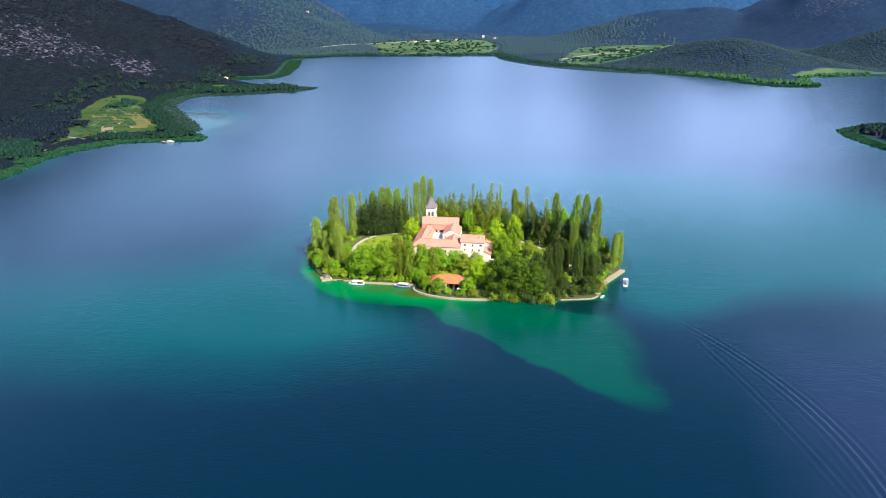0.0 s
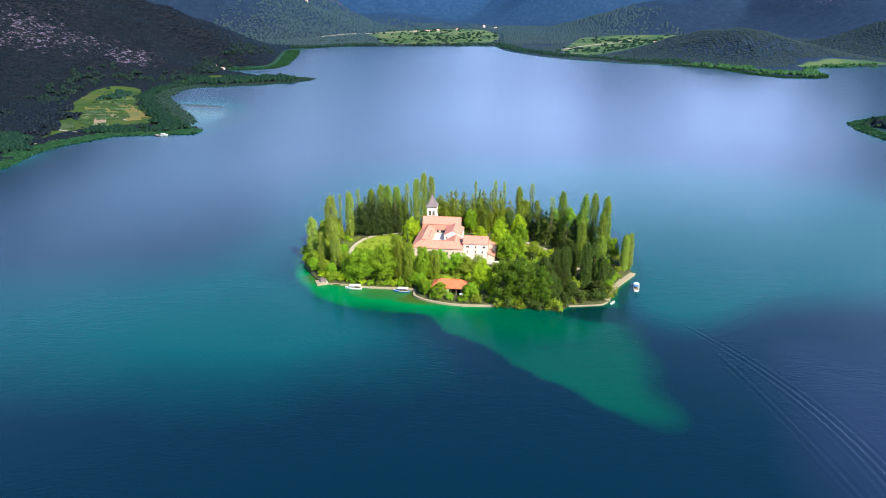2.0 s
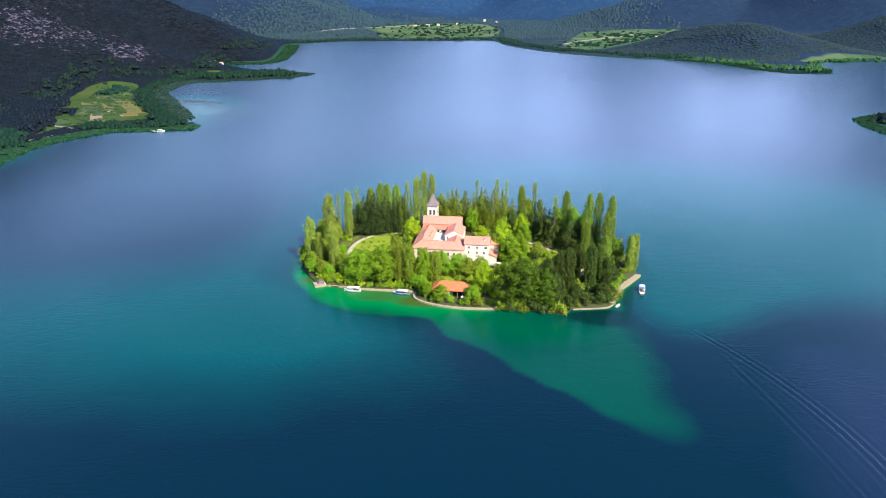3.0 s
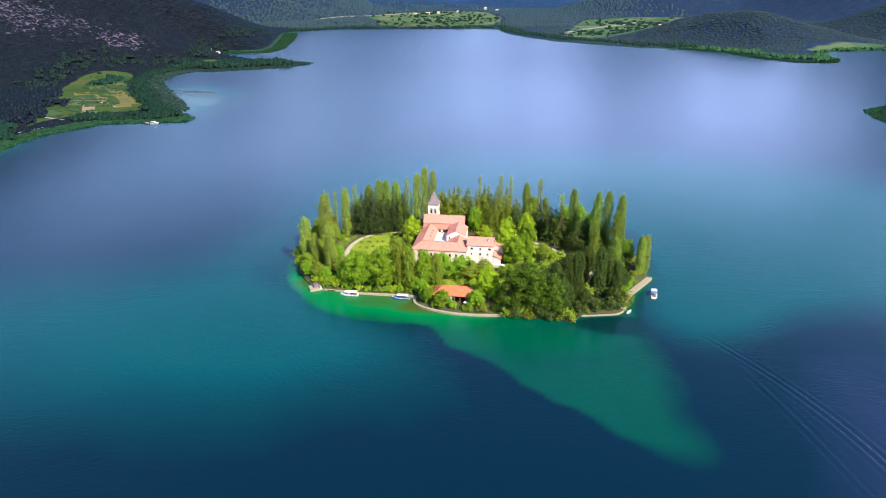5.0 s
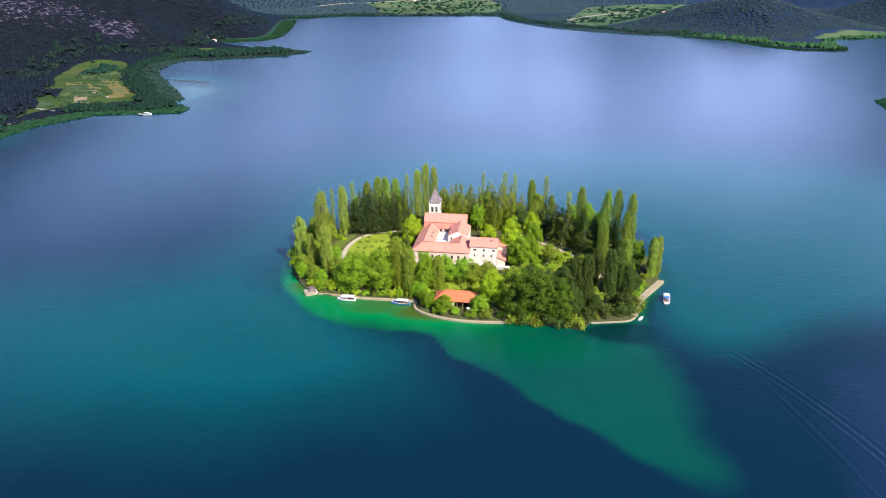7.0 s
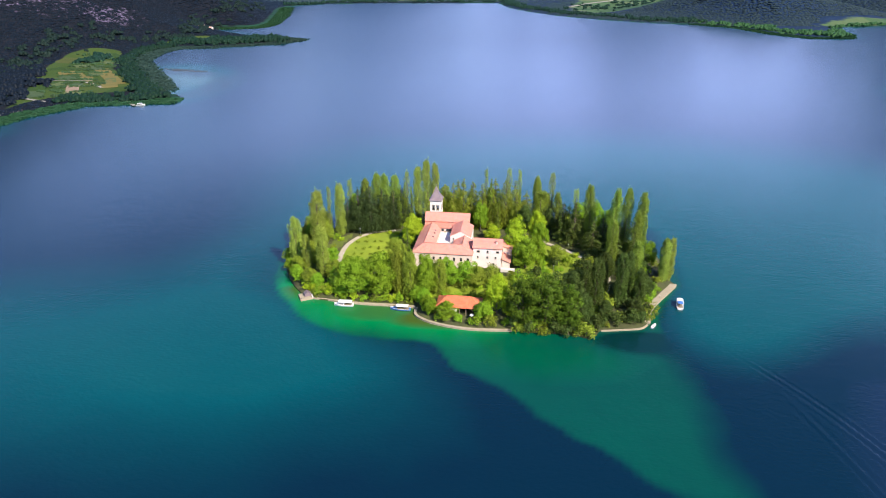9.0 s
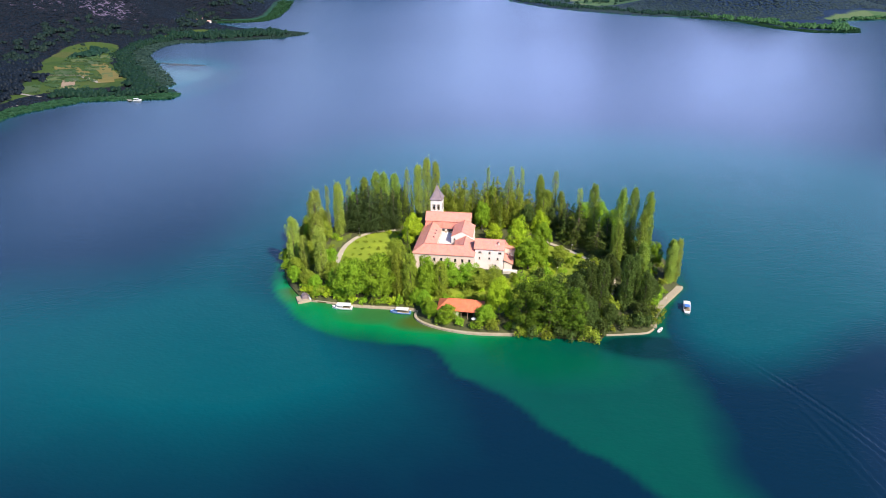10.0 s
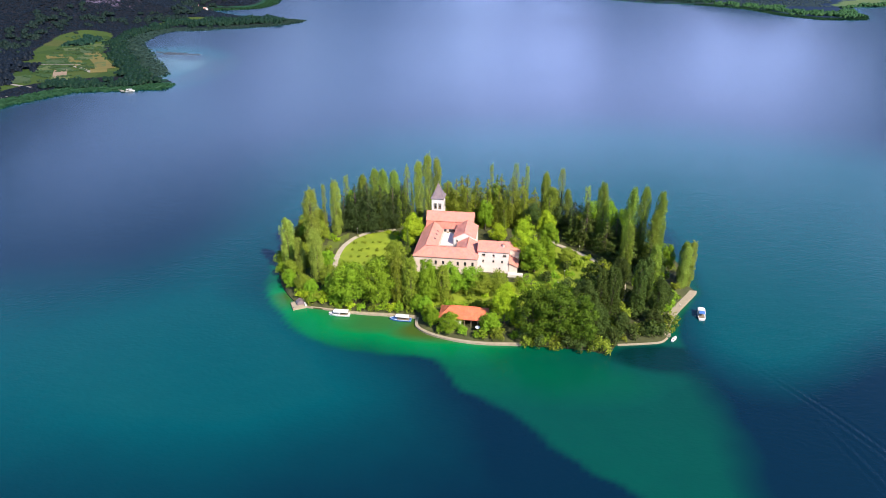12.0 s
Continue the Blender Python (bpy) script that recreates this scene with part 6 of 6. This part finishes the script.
def strip_trees(name, line, spread, count, size, mat, label):
    """A belt of trees and bushes along a line."""
    pts = np.array(line, float)
    seg = rng.integers(0, len(pts) - 1, count)
    t = rng.uniform(0, 1, (count, 1))
    p = pts[seg] * (1 - t) + pts[seg + 1] * t + rng.normal(0, spread, (count, 2))
    z, d = land_height(p[:, 0], p[:, 1])
    ok = d > 3
    p, z = p[ok], z[ok]
    n = len(p)
    if n == 0:
        return
    # each tree is a heap of a few lumps
    k = 11
    s = rng.uniform(0.6, 1.3, n) * size
    px = np.repeat(p[:, 0], k) + rng.normal(0, 0.26, n * k) * np.repeat(s, k)
    py = np.repeat(p[:, 1], k) + rng.normal(0, 0.22, n * k) * np.repeat(s, k)
    pz = np.repeat(z, k) + rng.uniform(0, 0.36, n * k) * np.repeat(s, k)
    scatter_woods(name, px, py, pz, np.repeat(s, k) * rng.uniform(0.36, 0.72, n * k), np.repeat(s, k) * rng.uniform(0.16, 0.34, n * k), mat, label, rng)


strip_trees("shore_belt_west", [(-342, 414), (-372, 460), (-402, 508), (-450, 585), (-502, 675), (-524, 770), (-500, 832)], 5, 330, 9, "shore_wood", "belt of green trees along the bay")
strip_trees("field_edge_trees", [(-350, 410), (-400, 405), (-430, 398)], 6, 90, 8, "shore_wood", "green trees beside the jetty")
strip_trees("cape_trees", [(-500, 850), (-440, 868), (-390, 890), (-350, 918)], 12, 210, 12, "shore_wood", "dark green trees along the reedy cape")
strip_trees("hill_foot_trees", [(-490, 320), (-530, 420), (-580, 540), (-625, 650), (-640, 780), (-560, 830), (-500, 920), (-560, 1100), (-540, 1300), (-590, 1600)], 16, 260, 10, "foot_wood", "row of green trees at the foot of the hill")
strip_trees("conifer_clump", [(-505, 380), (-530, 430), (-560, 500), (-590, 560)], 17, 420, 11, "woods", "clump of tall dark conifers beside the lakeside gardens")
strip_trees("shore_corner_trees", [(-462, 300), (-480, 330), (-500, 350)], 9, 90, 11, "shore_wood", "rounded green trees at the reedy corner")
strip_trees("garden_trees", [(-548, 640), (-535, 660), (-540, 690)], 5, 26, 12, "shore_wood", "group of dark green trees inside the gardens")
strip_trees("north_shore_trees", [(-560, 1760), (-420, 1880), (-300, 1885), (-60, 1885), (90, 1900), (130, 1680), (220, 1450), (370, 1270), (470, 1215)], 10, 420, 11, "shore_wood", "line of green trees on the north shore")
strip_trees("headland_trees", [(480, 1200), (550, 1110), (580, 1010), (640, 960), (680, 1030), (740, 1120), (860, 1160)], 12, 260, 9, "shore_light", "bright green bushes along the headland")
strip_trees("east_cape_bushes", [(462, 440), (520, 460), (600, 480)], 12, 120, 9, "shore_wood", "round green bushes on the eastern cape")
for k in range(13):
    y0 = 412 + k * 24
    strip_trees("grove_row", [(-462 - (y0 - 392) * 0.38, y0), (-412 - (y0 - 412) * 0.36, y0 + 8)], 3.5, 26, 3.4, "garden_olive", "row of olive bushes in the lakeside gardens")
strip_trees("meadow_bushes", [(-420, 2000), (-200, 2150), (-60, 2050), (20, 2300), (-300, 2400), (-150, 2700), (-50, 2250)], 90, 240, 9, "shore_wood", "scattered trees among the northern meadows")
strip_trees("slope_bushes", [(280, 1560), (450, 1620), (600, 1700), (560, 1950), (420, 1900)], 70, 230, 9, "shore_wood", "scattered bushes on the eastern fields")


def reed_bed(name, line, spread, count, label, mat="reed"):
    """Reeds: upright tufts of blades standing in the shallows."""
    pts = np.array(line, float)
    seg = rng.integers(0, len(pts) - 1, count)
    t = rng.uniform(0, 1, (count, 1))
    p = pts[seg] * (1 - t) + pts[seg + 1] * t + rng.uniform(-1, 1, (count, 2)) * spread
    h = rng.uniform(0.7, 1.6, count)
    a = rng.uniform(0, math.pi, count)
    w = rng.uniform(0.8, 1.8, count)
    dx, dy = np.cos(a) * w, np.sin(a) * w
    lean = rng.normal(0, 0.5, (count, 2))
    z0 = np.full(count, -0.2)
    v = np.stack([np.stack([p[:, 0] - dx, p[:, 1] - dy, z0], 1), np.stack([p[:, 0] + dx, p[:, 1] + dy, z0], 1),
                  np.stack([p[:, 0] + dx * 1.2 + lean[:, 0], p[:, 1] + dy * 1.2 + lean[:, 1], h], 1), np.stack([p[:, 0] - dx * 1.2 + lean[:, 0], p[:, 1] - dy * 1.2 + lean[:, 1], h * 0.9], 1)], 1).reshape(-1, 3)
    ob = link_mesh(array_mesh(name, v, np.arange(count * 4).reshape(count, 4)), name, MAT[mat])
    return tagged(ob, label, "reeds", kind="stuff")


reed_bed("reeds_west", [(-428, 225), (-441, 285), (-434, 338), (-402, 391), (-355, 399), (-322, 404)], 13, 14000, "belt of green reeds along the western shore")
reed_bed("reeds_cape", [(-470, 822), (-400, 845), (-345, 872), (-312, 920), (-360, 945)], 15, 8000, "grey-green reeds round the cape", "reed_grey")
reed_bed("reeds_northwest", [(-535, 1125), (-470, 1150), (-460, 1200), (-500, 1440), (-550, 1670)], 34, 13000, "pale green reeds in the north-western bay")
reed_bed("reeds_cove", [(-352, 450), (-384, 506), (-428, 578), (-478, 662), (-500, 757), (-488, 815), (-434, 824)], 16, 7000, "grey-green reeds round the shallow cove", "reed_grey")
reed_bed("reeds_east", [(520, 510), (446, 462), (433, 425), (431, 380), (432, 330)], 8, 3500, "green reeds round the eastern cape")
reed_bed("reeds_headland", [(455, 1187), (520, 1118), (546, 1002), (584, 941), (640, 938), (672, 1000)], 12, 8000, "bright green reeds along the headland")

MAT["mud"] = surface("wet_mud", (0.030, 0.040, 0.046), (0.075, 0.084, 0.094), 0.2, 0.7, 8, 0.3)


def mud_bar(name, line, width, label):
    """A low uneven bar of wet mud that just breaks the water."""
    pts = rounded_open(line, 14)
    bm, rows = bmesh.new(), []
    for i, p in enumerate(pts):
        d = (pts[min(i + 1, len(pts) - 1)] - pts[max(i - 1, 0)]).normalized()
        n = Vector((-d.y, d.x))
        w = width * math.sin(math.pi * (i + 0.5) / len(pts)) ** 0.5
        ring = [(p - n * w * rng.uniform(0.35, 0.8), -0.15), (p - n * w * rng.uniform(0.1, 0.3), rng.uniform(-0.06, 0.14)), (p + n * w * rng.uniform(0.1, 0.3), rng.uniform(-0.06, 0.14)), (p + n * w * rng.uniform(0.35, 0.8), -0.15)]
        rows.append([bm.verts.new((q.x, q.y, z)) for q, z in ring])
    for r, s in zip(rows, rows[1:]):
        for k in range(3):
            bm.faces.new((r[k], r[k + 1], s[k + 1], s[k]))
    return tagged(part(name, bm, MAT["mud"], smooth=True), label, "mudbank", kind="structure")


mud_bar("mud_islet", [(-418, 612), (-385, 596), (-350, 590)], 24, "grey mud islet in the shallow cove")

# ---- jetty with a moored boat in the west ----
jetty = thing("jetty", "pale wooden jetty on the western shore", "jetty", pose(-353, 389, 0, 0, 0, -52))
bm = bmesh.new()
add_box(bm, -12, 12, -1.6, 1.6, 0.7, 0.95)
part("deck", bm, MAT["track"], jetty)
for k in range(5):
    for s in (-1, 1):
        bm = bmesh.new()
        add_tube(bm, [(-10 + k * 5, s * 1.5, -2), (-10 + k * 5, s * 1.5, 1.4)], [0.14, 0.14], 6)
        part("pile", bm, MAT["wood"], jetty)
boat("motor_boat", "white motor boat moored at the western jetty", pose(-341, 384, 0, 0, 0, 20), 8.0, 2.6, "boat_white", (-0.4, 0.2))


# ---- far houses ----
def cottage(m, length, depth, height, label):
    ob = thing("house", label, "house", m, "lakeside houses")
    bm = bmesh.new()
    a, b = length / 2, depth / 2
    add_box(bm, -a, a, -b, b, -1.5, height)
    for s in (-1, 1):
        add_prism(bm, [(s * a, -b, height), (s * a, b, height), (s * a, 0, height + b * 0.55)], (-s * 0.3, 0, 0))
    part("wall", bm, MAT["house"], ob)
    for s in (-1, 1):
        bm = bmesh.new()
        add_prism(bm, [(-a - 0.4, s * (b + 0.5), height - 0.3), (-a - 0.4, 0, height + b * 0.6), (-a - 0.4, 0, height + b * 0.6 + 0.25), (-a - 0.4, s * (b + 0.5), height - 0.05)], (length + 0.8, 0, 0))
        part("roof", bm, MAT["roof_pale"], ob)
    for k in range(3):
        bm = bmesh.new()
        x = -a + length * (k + 0.6) / 3.2
        add_box(bm, x - 0.6, x + 0.6, -b - 0.06, -b + 0.02, height * 0.35, height * 0.75)
        part("window", bm, MAT["shutter"], ob)
    return ob


for x, y, l, d, h, t in ((-522, 1016, 13, 9, 6, 10), (-508, 1024, 9, 7, 5, -20), (-180, 2500, 22, 12, 8, 0), (-140, 2560, 16, 10, 7, 20), (-230, 2480, 18, 10, 7, -15), (60, 2750, 14, 12, 16, 5), (110, 2700, 18, 10, 7, 30), (-60, 2620, 14, 10, 7, -10),
                         (560, 1760, 14, 9, 6, 0), (-700, 2580, 16, 10, 7, 10)):
    cottage(pose(x, y, land_z(x, y), 0, 0, t), l * 0.7, d * 0.7, h * 0.75, "far house with pale walls and tiled roof")


def road(name, line, width, label):
    pts = rounded_open(line, 10)
    bm, rows = bmesh.new(), []
    for i, p in enumerate(pts):
        d = (pts[min(i + 1, len(pts) - 1)] - pts[max(i - 1, 0)]).normalized()
        n = Vector((-d.y, d.x)) * width / 2
        z = max(land_z(q.x, q.y) for q in (p - n, p, p + n)) + 1.0
        rows.append([bm.verts.new((q.x, q.y, z + dz)) for q, dz in ((p - n, -3), (p - n, 0), (p + n, 0), (p + n, -3))])
    for r, s in zip(rows, rows[1:]):
        for k in range(3):
            bm.faces.new((r[k], r[k + 1], s[k + 1], s[k]))
    return tagged(part(name, bm, MAT["track"]), label, "road", kind="structure")


road("road_north", [(-620, 2150), (-520, 2300), (-430, 2420), (-330, 2500), (-200, 2560)], 12, "pale road cut into the northern slope")
road("road_east", [(260, 1620), (340, 1730), (460, 1850), (540, 1960)], 10, "pale track across the eastern slope")
